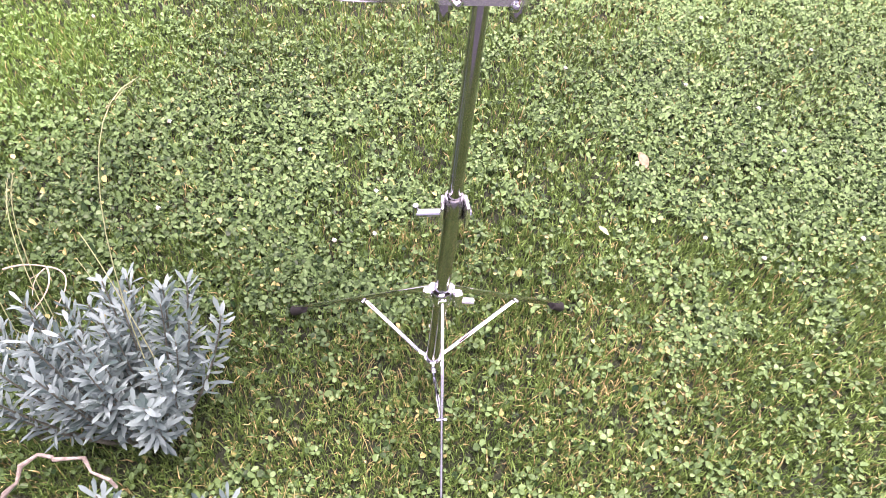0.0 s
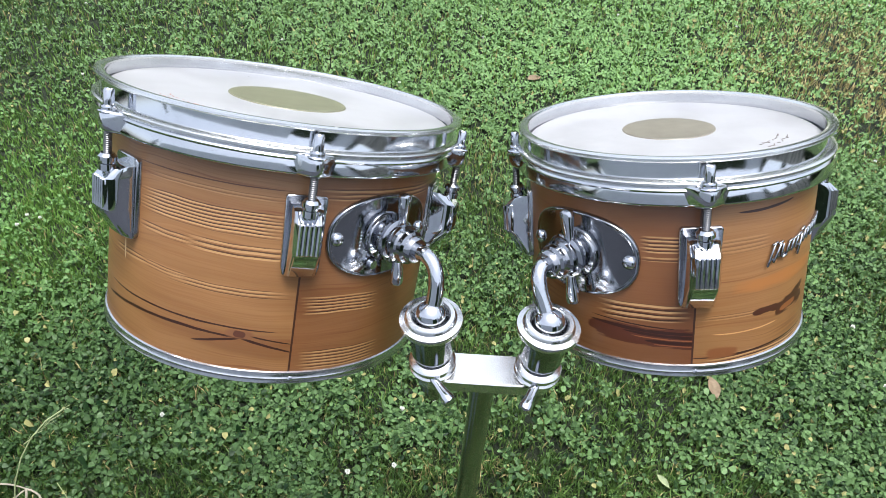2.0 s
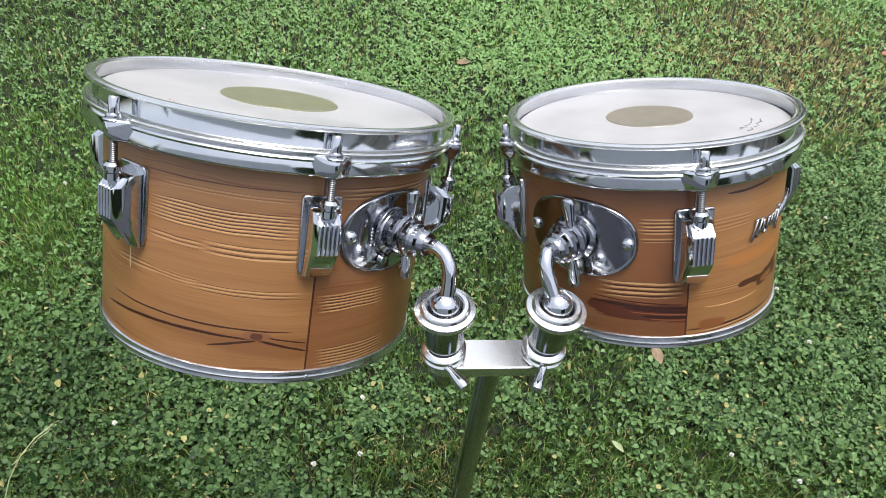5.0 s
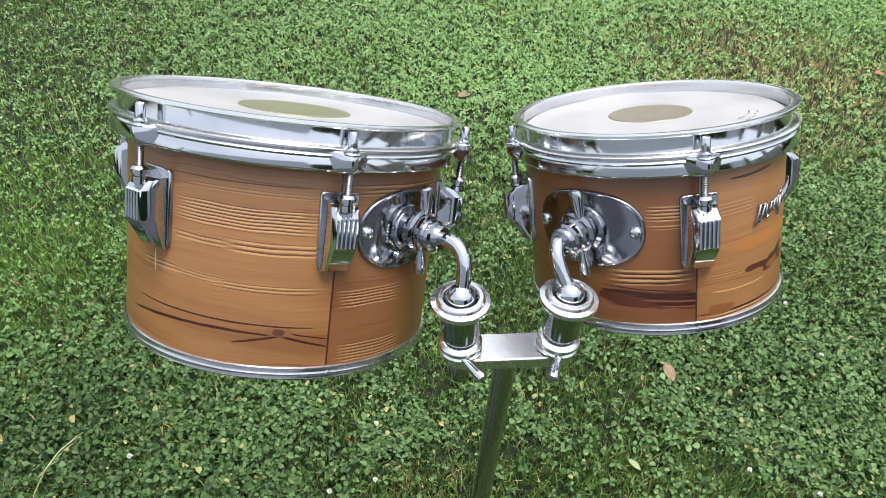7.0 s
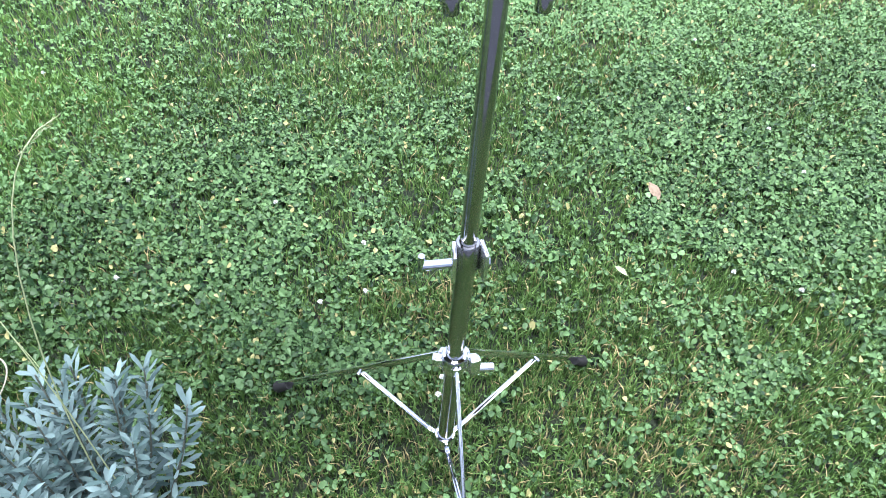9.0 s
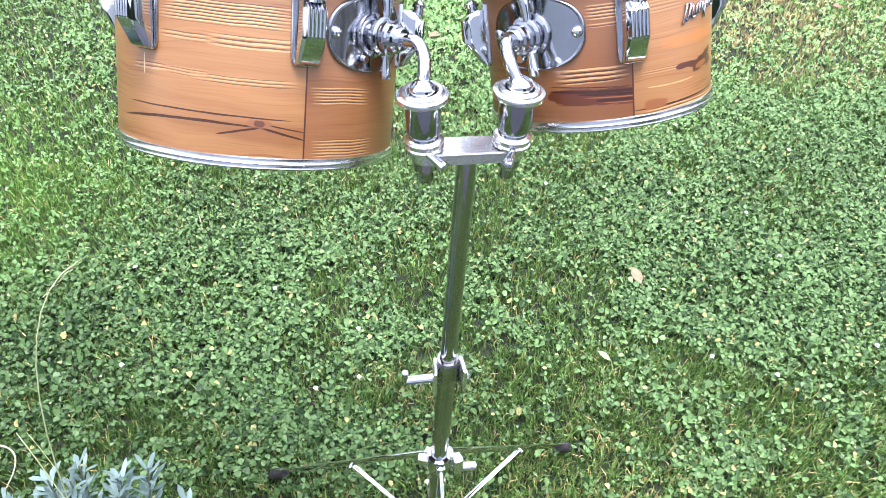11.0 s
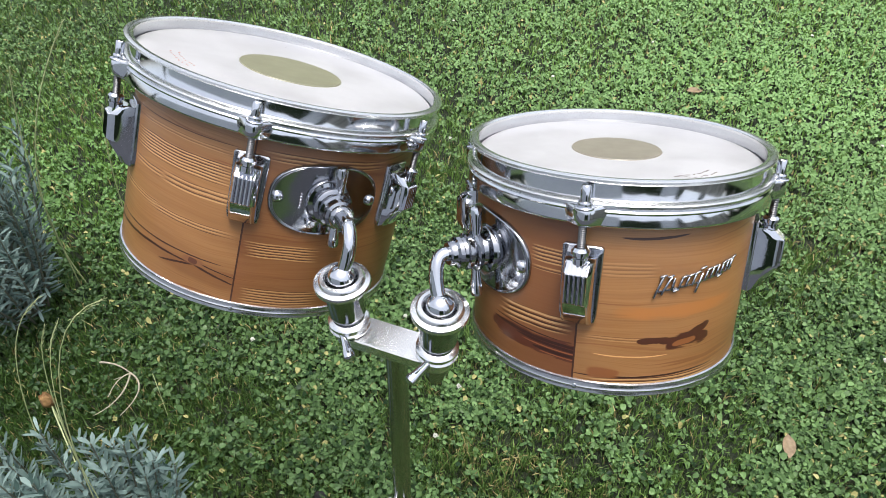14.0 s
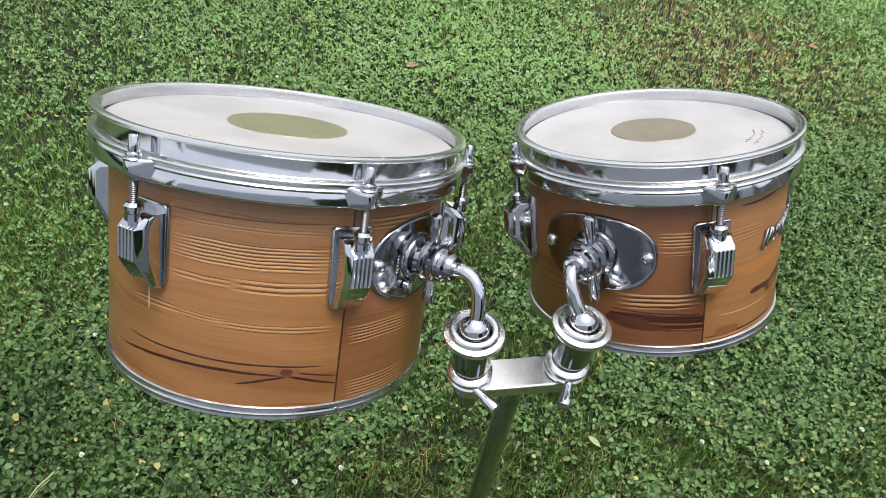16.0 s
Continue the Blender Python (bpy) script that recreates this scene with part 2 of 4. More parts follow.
def foliage(name, darks, lights, dry=None, translucent=0.35, rough=0.45, shine=0.5):
    m, b, n, l = mat(name, rough)
    b.inputs["Specular IOR Level"].default_value = shine
    geo = n.new("ShaderNodeNewGeometry")
    pos = geo.outputs["Position"]
    rnd = geo.outputs["Random Per Island"]
    col = ramp(n, l, rnd, [(0.0, darks), (0.22, tuple(0.6 * p + 0.4 * q for p, q in zip(darks, lights))), (0.65, tuple(0.2 * p + 0.8 * q for p, q in zip(darks, lights))), (1.0, tuple(1.05 * q for q in lights))])
    broad = noise_tex(n, l, pos, 3.0, 3)
    col = mix(n, l, maths(n, l, "MULTIPLY", broad, 0.5), col, tuple(0.75 * v for v in darks))
    if dry:
        # paler towards the far side, darker in a circle by the bed
        px = n.new("ShaderNodeSeparateXYZ")
        l.new(pos, px.inputs[0])
        away = maths(n, l, "DIVIDE", maths(n, l, "SUBTRACT", px.outputs[1], 1.0), 0.9, clamp=True)
        away = maths(n, l, "MULTIPLY", away, maths(n, l, "DIVIDE", maths(n, l, "ADD", px.outputs[0], 2.0), 2.4, clamp=True))
        away = maths(n, l, "MULTIPLY", away, 0.78)
        col = mix(n, l, away, col, tuple(1.3 * v for v in lights))
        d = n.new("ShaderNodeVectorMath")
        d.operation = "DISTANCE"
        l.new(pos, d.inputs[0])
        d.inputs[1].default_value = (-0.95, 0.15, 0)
        by_bed = maths(n, l, "SUBTRACT", 1.0, maths(n, l, "DIVIDE", d.outputs["Value"], 0.85), clamp=True)
        col = mix(n, l, maths(n, l, "MULTIPLY", by_bed, 0.75), col, tuple(0.8 * v for v in darks))
        # fresh mown turf beyond the bed
        d = n.new("ShaderNodeVectorMath")
        d.operation = "DISTANCE"
        l.new(pos, d.inputs[0])
        d.inputs[1].default_value = (-1.25, 1.1, 0)
        fresh = maths(n, l, "SUBTRACT", 1.3, maths(n, l, "DIVIDE", d.outputs["Value"], 0.55), clamp=True)
        col = mix(n, l, maths(n, l, "MULTIPLY", fresh, 0.5), col, (0.9 * lights[0], 1.06 * lights[1], 0.72 * lights[2]))
        total = None
        for (x, y), reach, share in DRY:
            d = n.new("ShaderNodeVectorMath")
            d.operation = "DISTANCE"
            l.new(pos, d.inputs[0])
            d.inputs[1].default_value = (x, y, 0)
            k = maths(n, l, "SUBTRACT", 1.0, maths(n, l, "DIVIDE", d.outputs["Value"], reach), clamp=True)
            k = maths(n, l, "MULTIPLY", k, share)
            total = k if total is None else maths(n, l, "MAXIMUM", total, k)
        patch = maths(n, l, "MULTIPLY", noise_tex(n, l, pos, 7, 3), 0.13)
        blotch = ramp(n, l, noise_tex(n, l, pos, 11, 3), [(0.36, (0.15, 0.15, 0.15)), (0.6, (1, 1, 1))])
        total = maths(n, l, "MULTIPLY", maths(n, l, "MULTIPLY_ADD", total, blotch, patch), dry[1])
        second = maths(n, l, "FRACT", maths(n, l, "MULTIPLY", rnd, 37.7))
        pick = maths(n, l, "LESS_THAN", second, total)
        col = mix(n, l, pick, col, dry[0])
    l.new(col, b.inputs["Base Color"])
    t = n.new("ShaderNodeBsdfTranslucent")
    l.new(col, t.inputs["Color"])
    ms = n.new("ShaderNodeMixShader")
    ms.inputs[0].default_value = translucent
    l.new(b.outputs[0], ms.inputs[1])
    l.new(t.outputs[0], ms.inputs[2])
    l.new(ms.outputs[0], n["Material Output"].inputs["Surface"])
    return m


STRAW = (0.5, 0.4, 0.19)
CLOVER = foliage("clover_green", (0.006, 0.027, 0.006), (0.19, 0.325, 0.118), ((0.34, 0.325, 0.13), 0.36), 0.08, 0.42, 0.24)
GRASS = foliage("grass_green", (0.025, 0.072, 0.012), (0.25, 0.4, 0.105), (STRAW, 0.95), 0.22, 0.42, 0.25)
SILVER = foliage("silver_foliage", (0.045, 0.09, 0.078), (0.25, 0.345, 0.32), None, 0.1, 0.6, 0.4)
STALK = foliage("pale_stalk", (0.34, 0.4, 0.18), (0.5, 0.53, 0.3), None, 0.1, 0.6)
DRYTWIG = plain("bleached_twig", (0.26, 0.23, 0.17), (0.4, 0.36, 0.28), 300, 0.8, 0.0005)
BUD = plain("brown_papery_bud", (0.12, 0.06, 0.02), (0.34, 0.2, 0.08), 90, 0.8, 0.001)
WOODY = plain("grey_green_stem", (0.08, 0.09, 0.06), (0.17, 0.17, 0.13), 200, 0.8)
BARK = plain("brown_dry_bark", (0.12, 0.105, 0.085), (0.25, 0.225, 0.185), 150, 0.85, 0.0008)
TAN_LEAF = plain("tan_dead_leaf", (0.16, 0.11, 0.06), (0.26, 0.19, 0.115), 120, 0.65, 0.0006)
PALE_LEAF = plain("pale_dead_leaf", (0.21, 0.26, 0.12), (0.31, 0.35, 0.19), 120, 0.65, 0.0006)
RED_LEAF = plain("red_dead_leaf", (0.24, 0.08, 0.04), (0.34, 0.15, 0.08), 120, 0.6, 0.0006)
PETAL = plain("white_petal", (0.7, 0.7, 0.64), (0.82, 0.81, 0.76), 400, 0.7)


def soil():
    m, b, n, l = mat("shaded_thatch_and_soil", 0.9)
    pos = n.new("ShaderNodeNewGeometry").outputs["Position"]
    f = noise_tex(n, l, pos, 55, 6, 0.65)
    g = noise_tex(n, l, pos, 4, 4)
    # near black: the shade between the leaves is put into the soil colour
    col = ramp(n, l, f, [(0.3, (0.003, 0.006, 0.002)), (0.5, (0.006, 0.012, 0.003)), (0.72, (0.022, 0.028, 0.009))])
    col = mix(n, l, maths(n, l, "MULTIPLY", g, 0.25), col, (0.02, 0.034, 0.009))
    d = n.new("ShaderNodeVectorMath")
    d.operation = "DISTANCE"
    l.new(pos, d.inputs[0])
    d.inputs[1].default_value = (0.1, 1.6, 0)
    # turf colour darkened as well, to match the self-shadowed planted lawn
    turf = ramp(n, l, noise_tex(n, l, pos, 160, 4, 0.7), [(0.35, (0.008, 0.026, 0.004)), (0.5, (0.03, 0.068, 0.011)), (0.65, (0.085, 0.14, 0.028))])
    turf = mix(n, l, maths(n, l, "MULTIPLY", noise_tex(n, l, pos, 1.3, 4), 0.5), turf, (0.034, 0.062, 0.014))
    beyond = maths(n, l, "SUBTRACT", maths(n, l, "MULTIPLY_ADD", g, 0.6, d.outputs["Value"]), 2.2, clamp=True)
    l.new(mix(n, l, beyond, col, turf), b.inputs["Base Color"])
    bump(n, l, b, f, 0.8, 0.008)
    return m


SOIL = soil()
PAVING = plain("pale_paving", (0.55, 0.52, 0.46), (0.68, 0.65, 0.6), 30, 0.8, 0.001)
SLAB = plain("grey_slabs", (0.022, 0.024, 0.032), (0.045, 0.048, 0.06), 12, 0.8, 0.001)
RENDER = plain("pale_render", (0.5, 0.525, 0.59), (0.6, 0.625, 0.69), 6, 0.85, 0.002)


def boards():
    m, b, n, l = mat("weathered_boards", 0.8)
    geo = n.new("ShaderNodeNewGeometry")
    tone = ramp(n, l, geo.outputs["Random Per Island"], [(0.0, (0.1, 0.095, 0.09)), (0.5, (0.3, 0.29, 0.27)), (1.0, (0.6, 0.59, 0.55))])
    grain = noise_tex(n, l, geo.outputs["Position"], 9, 5)
    l.new(mix(n, l, maths(n, l, "MULTIPLY", grain, 0.5), tone, (0.09, 0.085, 0.075)), b.inputs["Base Color"])
    return m


BOARDS = boards()
HEDGE = plain("dark_hedge", (0.01, 0.02, 0.009), (0.045, 0.07, 0.03), 5, 0.9, 0.05)


# ---- mesh helpers ----
def part(name, bm, material, parent=None, label="", smooth=True):
    me = bpy.data.meshes.new(name)
    bmesh.ops.recalc_face_normals(bm, faces=bm.faces)
    for f in bm.faces:
        f.smooth = smooth
    bm.to_mesh(me)
    bm.free()
    me.materials.append(material)
    if smooth:
        me.set_sharp_from_angle(angle=radians(38))
    ob = new(name, me)
    ob.parent = parent
    return tagged(ob, label)


def thing(name, m, label, category, group="", kind=""):
    ob = new(name)
    ob.empty_display_size = 0.05
    ob.matrix_world = m
    return tagged(ob, label, category, group, kind)


def lathe(profile, segs=48, m=None, bm=None, closed=True):
    """Turns a (radius, z) profile about z; a closed profile gives a solid ring or body."""
    bm = bm or bmesh.new()
    m = m or Matrix()
    rings = []
    for r, z in profile:
        if r < 1e-6:
            rings.append([bm.verts.new(m @ Vector((0, 0, z)))])
        else:
            rings.append([bm.verts.new(m @ Vector((r * math.cos(2 * math.pi * i / segs), r * math.sin(2 * math.pi * i / segs), z))) for i in range(segs)])
    pairs = list(zip(rings, rings[1:]))
    if closed and profile[0][0] > 1e-6:
        pairs.append((rings[-1], rings[0]))
    for a, b in pairs:
        for i in range(segs):
            j = (i + 1) % segs
            if len(a) == 1 and len(b) == 1:
                break
            if len(a) == 1:
                bm.faces.new((a[0], b[i], b[j]))
            elif len(b) == 1:
                bm.faces.new((a[i], a[j], b[0]))
            else:
                bm.faces.new((a[i], a[j], b[j], b[i]))
    return bm


def rod_bm(p, q, r, r2=None, segs=16, bm=None):
    p, q = Vector(p), Vector(q)
    d = q - p
    m = Matrix.Translation(p) @ d.to_track_quat("Z", "Y").to_matrix().to_4x4()
    r2 = r if r2 is None else r2
    h = d.length
    e = min(r, r2, h) * 0.15
    return lathe([(0, 0), (r - e, 0), (r, e), (r2, h - e), (r2 - e, h), (0, h)], segs, m, bm)


def tube_path(points, radius, segs=14, bm=None):
    bm = bm or bmesh.new()
    pts = [Vector(p) for p in points]
    rings, up = [], None
    for i, p in enumerate(pts):
        d = (pts[min(i + 1, len(pts) - 1)] - pts[max(i - 1, 0)]).normalized()
        if up is None:
            up = d.orthogonal().normalized()
        up = (up - d * up.dot(d)).normalized()
        side = d.cross(up)
        r = radius(i / (len(pts) - 1)) if callable(radius) else radius
        rings.append([bm.verts.new(p + r * (math.cos(2 * math.pi * k / segs) * up + math.sin(2 * math.pi * k / segs) * side)) for k in range(segs)])
    for a, b in zip(rings, rings[1:]):
        for k in range(segs):
            j = (k + 1) % segs
            bm.faces.new((a[k], a[j], b[j], b[k]))
    bm.faces.new(rings[0][::-1])
    bm.faces.new(rings[-1])
    return bm


def box_bm(sx, sy, sz, m=None, bevel=0.001, segs=2, bm=None):
    own = bmesh.new()
    bmesh.ops.create_cube(own, size=1, matrix=Matrix.Diagonal((sx, sy, sz, 1)))
    if bevel:
        bmesh.ops.bevel(own, geom=own.edges[:], offset=bevel, segments=segs, affect="EDGES", profile=0.5)
    if m:
        bmesh.ops.transform(own, matrix=m, verts=own.verts)
    if bm is None:
        return own
    me = bpy.data.meshes.new("tmp")
    own.to_mesh(me)
    own.free()
    bm.from_mesh(me)
    bpy.data.meshes.remove(me)
    return bm


def curve_points(p0, p1, p2, n=12):
    p0, p1, p2 = Vector(p0), Vector(p1), Vector(p2)
    return [(1 - t) ** 2 * p0 + 2 * t * (1 - t) * p1 + t * t * p2 for t in (i / n for i in range(n + 1))]


def along(p, q, flip=Vector((0, 0, 1))):
    """A pose at p whose x points to q and whose z leans to flip."""
    p, q = Vector(p), Vector(q)
    x = (q - p).normalized()
    y = flip.cross(x).normalized()
    z = x.cross(y)
    return Matrix.Translation(p) @ Matrix((x, y, z)).transposed().to_4x4()


def piece(name, me, parent, m=None, label=""):
    """Another part on the same mesh."""
    ob = new(name, me)
    ob.parent = parent
    if m is not None:
        ob.matrix_local = m
    return tagged(ob, label)


# ---- the lawn ----
GROUND = -0.026


def swell(x, y):
    return GROUND + 0.008 * noise.noise(Vector((x * 2.1, y * 2.1, 0.3))) + 0.004 * noise.noise(Vector((x * 6, y * 6, 4.1)))


def ground():
    bm = bmesh.new()
    # fine near the stand, coarse to the horizon
    xs = [-400, -120, -40, -15, -8, -5] + [-3.6 + 0.1 * i for i in range(73)] + [5, 8, 15, 40, 120, 400]
    ys = [-400, -120, -40, -15, -6, -3] + [-1.2 + 0.1 * i for i in range(56)] + [6, 9, 15, 40, 120, 400]
    grid = [[bm.verts.new((x, y, swell(x, y) if abs(x) < 4 and -2 < y < 5 else GROUND)) for x in xs] for y in ys]
    for a, b in zip(grid, grid[1:]):
        for i in range(len(xs) - 1):
            bm.faces.new((a[i], a[i + 1], b[i + 1], b[i]))
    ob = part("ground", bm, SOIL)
    return tagged(ob, "mossy garden lawn, its soil darkened for the shade between the leaves", "lawn", kind="structure")


ground()


def scatter(count, x0, x1, y0, y1, keep, rng):
    out = []
    while len(out) < count:
        x, y = rng.uniform(x0, x1), rng.uniform(y0, y1)
        # only as wide as the lawn that the place shows: it opens with distance
        if not (x > 1.12 and y > 3.0) and abs(x) < 1.1 + 0.95 * max(y, 0) + abs(rng.gauss(0, 0.18)) and rng.random() < keep(x, y) * tufty(x, y):
            out.append((x, y))
    return out


def tufty(x, y):
    """Small bare gaps between the tufts."""
    k = noise.noise(Vector((x * 52, y * 44, 9.3))) + 0.35 * noise.noise(Vector((x * 17, y * 15, 3.3)))
    return 0.3 if k < -0.22 else 1.0


def soft(v, a, b):
    t = min(1, max(0, (v - a) / (b - a)))
    return t * t * (3 - 2 * t)


def clover_share(x, y):
    wild = 0.9 * noise.noise(Vector((x * 1.9, y * 1.9, 7.7))) + 0.7 * noise.noise(Vector((x * 8, y * 8, 1.7)))
    edge = 0.12 * noise.noise(Vector((x * 4, y * 4, 2.2)))
    near = soft(y + edge, 0.05, 0.25) * soft(x + edge * 2, -0.75, -0.2) * (1 - soft(y + edge * 2, 0.8 + 0.6 * soft(x, -0.2, 0.5), 1.15 + 0.8 * soft(x, -0.2, 0.5)))
    left = 0.35 * soft(x + edge, -1.3, -0.7) * soft(y + edge, 0.2, 0.4) * (1 - soft(y + edge, 0.6, 0.8))
    far = 0.42 * soft(y + edge, 1.25, 1.7) * soft(x + edge, -1.4, -0.5)
    a = 0.1 + max(0.55 * near, left, far)
    a += 1.0 * wild * (0.35 + 0.65 * near)
    for (cx, cy), reach, share in DRY:
        a -= 0.9 * share * max(0, 1 - math.hypot(x - cx, y - cy) / reach)
    return min(0.9, max(0.08, a))


def sheet(name, verts, faces, material, label, category):
    me = bpy.data.meshes.new(name)
    me.from_pydata(verts, [], faces)
    me.polygons.foreach_set("use_smooth", [False] * len(me.polygons))
    me.materials.append(material)
    return tagged(new(name, me), label, category, kind="stuff")


def clover():
    """Trefoils in every tilt, each leaflet folded along its rib; plainer ones far out."""
    rng = random.Random(3)
    V, F = [], []
    spots = scatter(52000, -2.6, 2.2, -0.45, 1.5, clover_share, rng) + scatter(52000, -3.4, 3.6, 1.5, 3.6, lambda x, y: 0.75 * clover_share(x, y) + 0.15, rng)
    for x, y in spots:
        far = y > 0.8
        size = rng.uniform(0.0028, 0.0075) * (1.1 if y > 1.5 else 1.0)
        h = swell(x, y) + rng.uniform(0.004, 0.029)
        turn = rng.uniform(0, 6.283)
        fold = rng.uniform(0.05, 0.75)
        for k in range(3):
            a = turn + k * 2.094 + rng.uniform(-0.3, 0.3)
            ca, sa = math.cos(a), math.sin(a)
            rise, roll = rng.gauss(0.05, 0.5), rng.gauss(0, 0.55)
            long = size * rng.uniform(0.75, 1.15)
            rows = ((0.08, 0.0), (1.25, 0.78), (2.0, 0.0)) if far else ((0.08, 0.0), (0.85, 0.66), (1.65, 0.7), (1.95, 0.0))
            i0 = len(V)
            for d, w in rows:
                for s in (-1, 0, 1) if w else (0,):
                    u, v = long * d, s * long * w * rng.uniform(0.85, 1.15)
                    V.append((x + u * ca - v * sa, y + u * sa + v * ca, h + u * rise + v * roll + long * (abs(s) * fold * w - 0.1 * d * d)))
            if far:
                F += [(i0, i0 + 2, i0 + 1), (i0, i0 + 3, i0 + 2), (i0 + 4, i0 + 1, i0 + 2), (i0 + 4, i0 + 2, i0 + 3)]
            else:
                F += [(i0, i0 + 2, i0 + 1), (i0, i0 + 3, i0 + 2), (i0 + 1, i0 + 2, i0 + 5, i0 + 4), (i0 + 2, i0 + 3, i0 + 6, i0 + 5), (i0 + 7, i0 + 4, i0 + 5), (i0 + 7, i0 + 5, i0 + 6)]
    return sheet("clover", V, F, CLOVER, "dense low green clover leaves covering the lawn", "clover")


def grass():
    rng = random.Random(5)
    V, F = [], []
    share = lambda x, y: 1.0 - 0.45 * clover_share(x, y)
    spots = scatter(125000, -2.6, 2.2, -0.45, 1.5, share, rng) + scatter(65000, -1.2, 1.4, -0.3, 1.2, share, rng) + scatter(105000, -1.1, 1.2, -0.98, 0.4, share, rng) + scatter(90000, -3.4, 3.6, 1.5, 3.6, share, rng)
    # sparser, broader tufts over the rest of the lawn
    rest = []
    while len(rest) < 70000:
        x, y = rng.uniform(-4.8, 4.8), rng.uniform(-0.98, 5.2)
        if (abs(x) > 1.1 + 0.95 * max(y, 0) or y > 3.55 or y < -0.42) and not (x > 1.1 and 3.0 < y < 4.4):
            rest.append((x, y))
    spots += rest
    for x, y in spots:
        far = y > 1.5 or abs(x) > 1.3 + 0.9 * max(y, 0)
        h = rng.uniform(0.012, 0.038) if rng.random() < 0.97 else rng.uniform(0.03, 0.045)
        w = rng.uniform(0.0008, 0.0018) * (1.5 if far else 1)
        a = rng.uniform(0, 6.283)
        lean = rng.uniform(0.05, 0.8)
        b = rng.uniform(0, 6.283)
        ca, sa, lx, ly = math.cos(a) * w, math.sin(a) * w, math.cos(b) * lean, math.sin(b) * lean
        z = swell(x, y) - 0.002
        i = len(V)
        m, t = h * 0.55, h
        V += [(x - ca, y - sa, z), (x + ca, y + sa, z),
              (x - ca * 0.8 + lx * m * 0.5, y - sa * 0.8 + ly * m * 0.5, z + m), (x + ca * 0.8 + lx * m * 0.5, y + sa * 0.8 + ly * m * 0.5, z + m),
              (x + lx * t, y + ly * t, z + t * (1.0 - 0.18 * lean))]
        F += [(i, i + 1, i + 3, i + 2), (i + 2, i + 3, i + 4)]
    return sheet("grass", V, F, GRASS, "short mown green grass with straw-coloured blades", "grass")


clover()
grass()


def paving():
    bm = bmesh.new()
    for i in range(6):
        for j in range(2):
            box_bm(0.595, 0.595, 0.04, Matrix.Translation((1.42 + 0.6 * i, 3.33 + 0.6 * j + 0.02 * i, GROUND + 0.012)), 0.006, 2, bm)
    return tagged(part("pavement", bm, PAVING, smooth=False), "pale stone slab path along the lawn", "path", kind="structure")


paving()


def terrace():
    """Unseen paved terrace, plain house wall and fence behind the viewer, added for reflections."""
    bm = bmesh.new()
    for i in range(12):
        for j in range(4):
            box_bm(0.795, 0.795, 0.04, Matrix.Translation((-4.4 + 0.8 * i, -1.4 - 0.8 * j, GROUND)), 0.005, 1, bm)
    tagged(part("pavement", bm, SLAB, smooth=False), "unseen grey slab terrace added for dark chrome reflections", "terrace", kind="structure")
    # the gap between the two added walls gives the hoops a dark stretch
    for k, (x0, x1) in enumerate(((-7.5, 1.15), (4.2, 6.0))):
        bm = box_bm(x1 - x0, 0.3, 3.2, Matrix.Translation(((x0 + x1) / 2, -4.1, 1.6)), 0.01, 1)
        tagged(part("wall_unseen_%d" % (k + 1), bm, RENDER, smooth=False), "plain pale rendered garden wall", "wall", kind="structure")

    # unseen board fence, added so the hoops mirror upright grey streaks
    bm = bmesh.new()
    rng = random.Random(31)
    for i in range(38):
        box_bm(0.02 + rng.uniform(0, 0.012), 0.108, 2.0 + rng.uniform(-0.03, 0.03), Matrix.Translation((5.8, -3.9 + 0.115 * i, GROUND + 1.0)), 0.004, 1, bm)
    for z in (0.4, 1.6):
        box_bm(0.05, 4.4, 0.08, Matrix.Translation((5.84, -1.77, GROUND + z)), 0.004, 1, bm)
    tagged(part("fence_unseen", bm, BOARDS, smooth=False), "unseen grey timber board fence added for streaked chrome reflections", "fence", kind="structure")


terrace()


def hedge():
    """Dark planting added all round, well out of view, to close the garden and shape reflections."""
    bm = bmesh.new()
    rng = random.Random(9)
    rings = []
    n = 160
    for z in (0, 0.35, 0.7, 1.0):
        ring = []
        for i in range(n):
            a = 2 * math.pi * i / n
            r = 11 + 2.5 * noise.noise(Vector((math.cos(a) * 2, math.sin(a) * 2, 1))) + rng.uniform(-0.3, 0.3) - 1.2 * z * z
            tall = noise.noise(Vector((math.cos(a) * 7, math.sin(a) * 7, 5))) > 0.22 or 4.8 < a < 5.5
            top = (4.5 if tall else 0.9) + rng.uniform(-0.2, 0.3)
            ring.append(bm.verts.new((r * math.cos(a), r * math.sin(a) + 1, z * top)))
        rings.append(ring)
    for a, b in zip(rings, rings[1:]):
        for i in range(n):
            j = (i + 1) % n
            bm.faces.new((a[i], a[j], b[j], b[i]))
    return tagged(part("backdrop", bm, HEDGE), "unseen dark green hedge added to close the garden and darken reflections", "hedge", kind="structure")


hedge()


# ---- the two drums ----
def drum_frame(centre, axis, height):
    """x: level, towards the front; z: the drum's axis; the origin in its lower rim."""
    n = Vector(axis).normalized()
    a = (Vector((0, -1, 0)) + n * n.y).normalized()
    m = Matrix((a, n.cross(a), n)).transposed().to_4x4()
    return Matrix.Translation(Vector(centre) - n * height) @ m


def spin(az, r=0.0, z=0.0):
    return Matrix.Rotation(radians(az), 4, "Z") @ Matrix.Translation((r, 0, z))


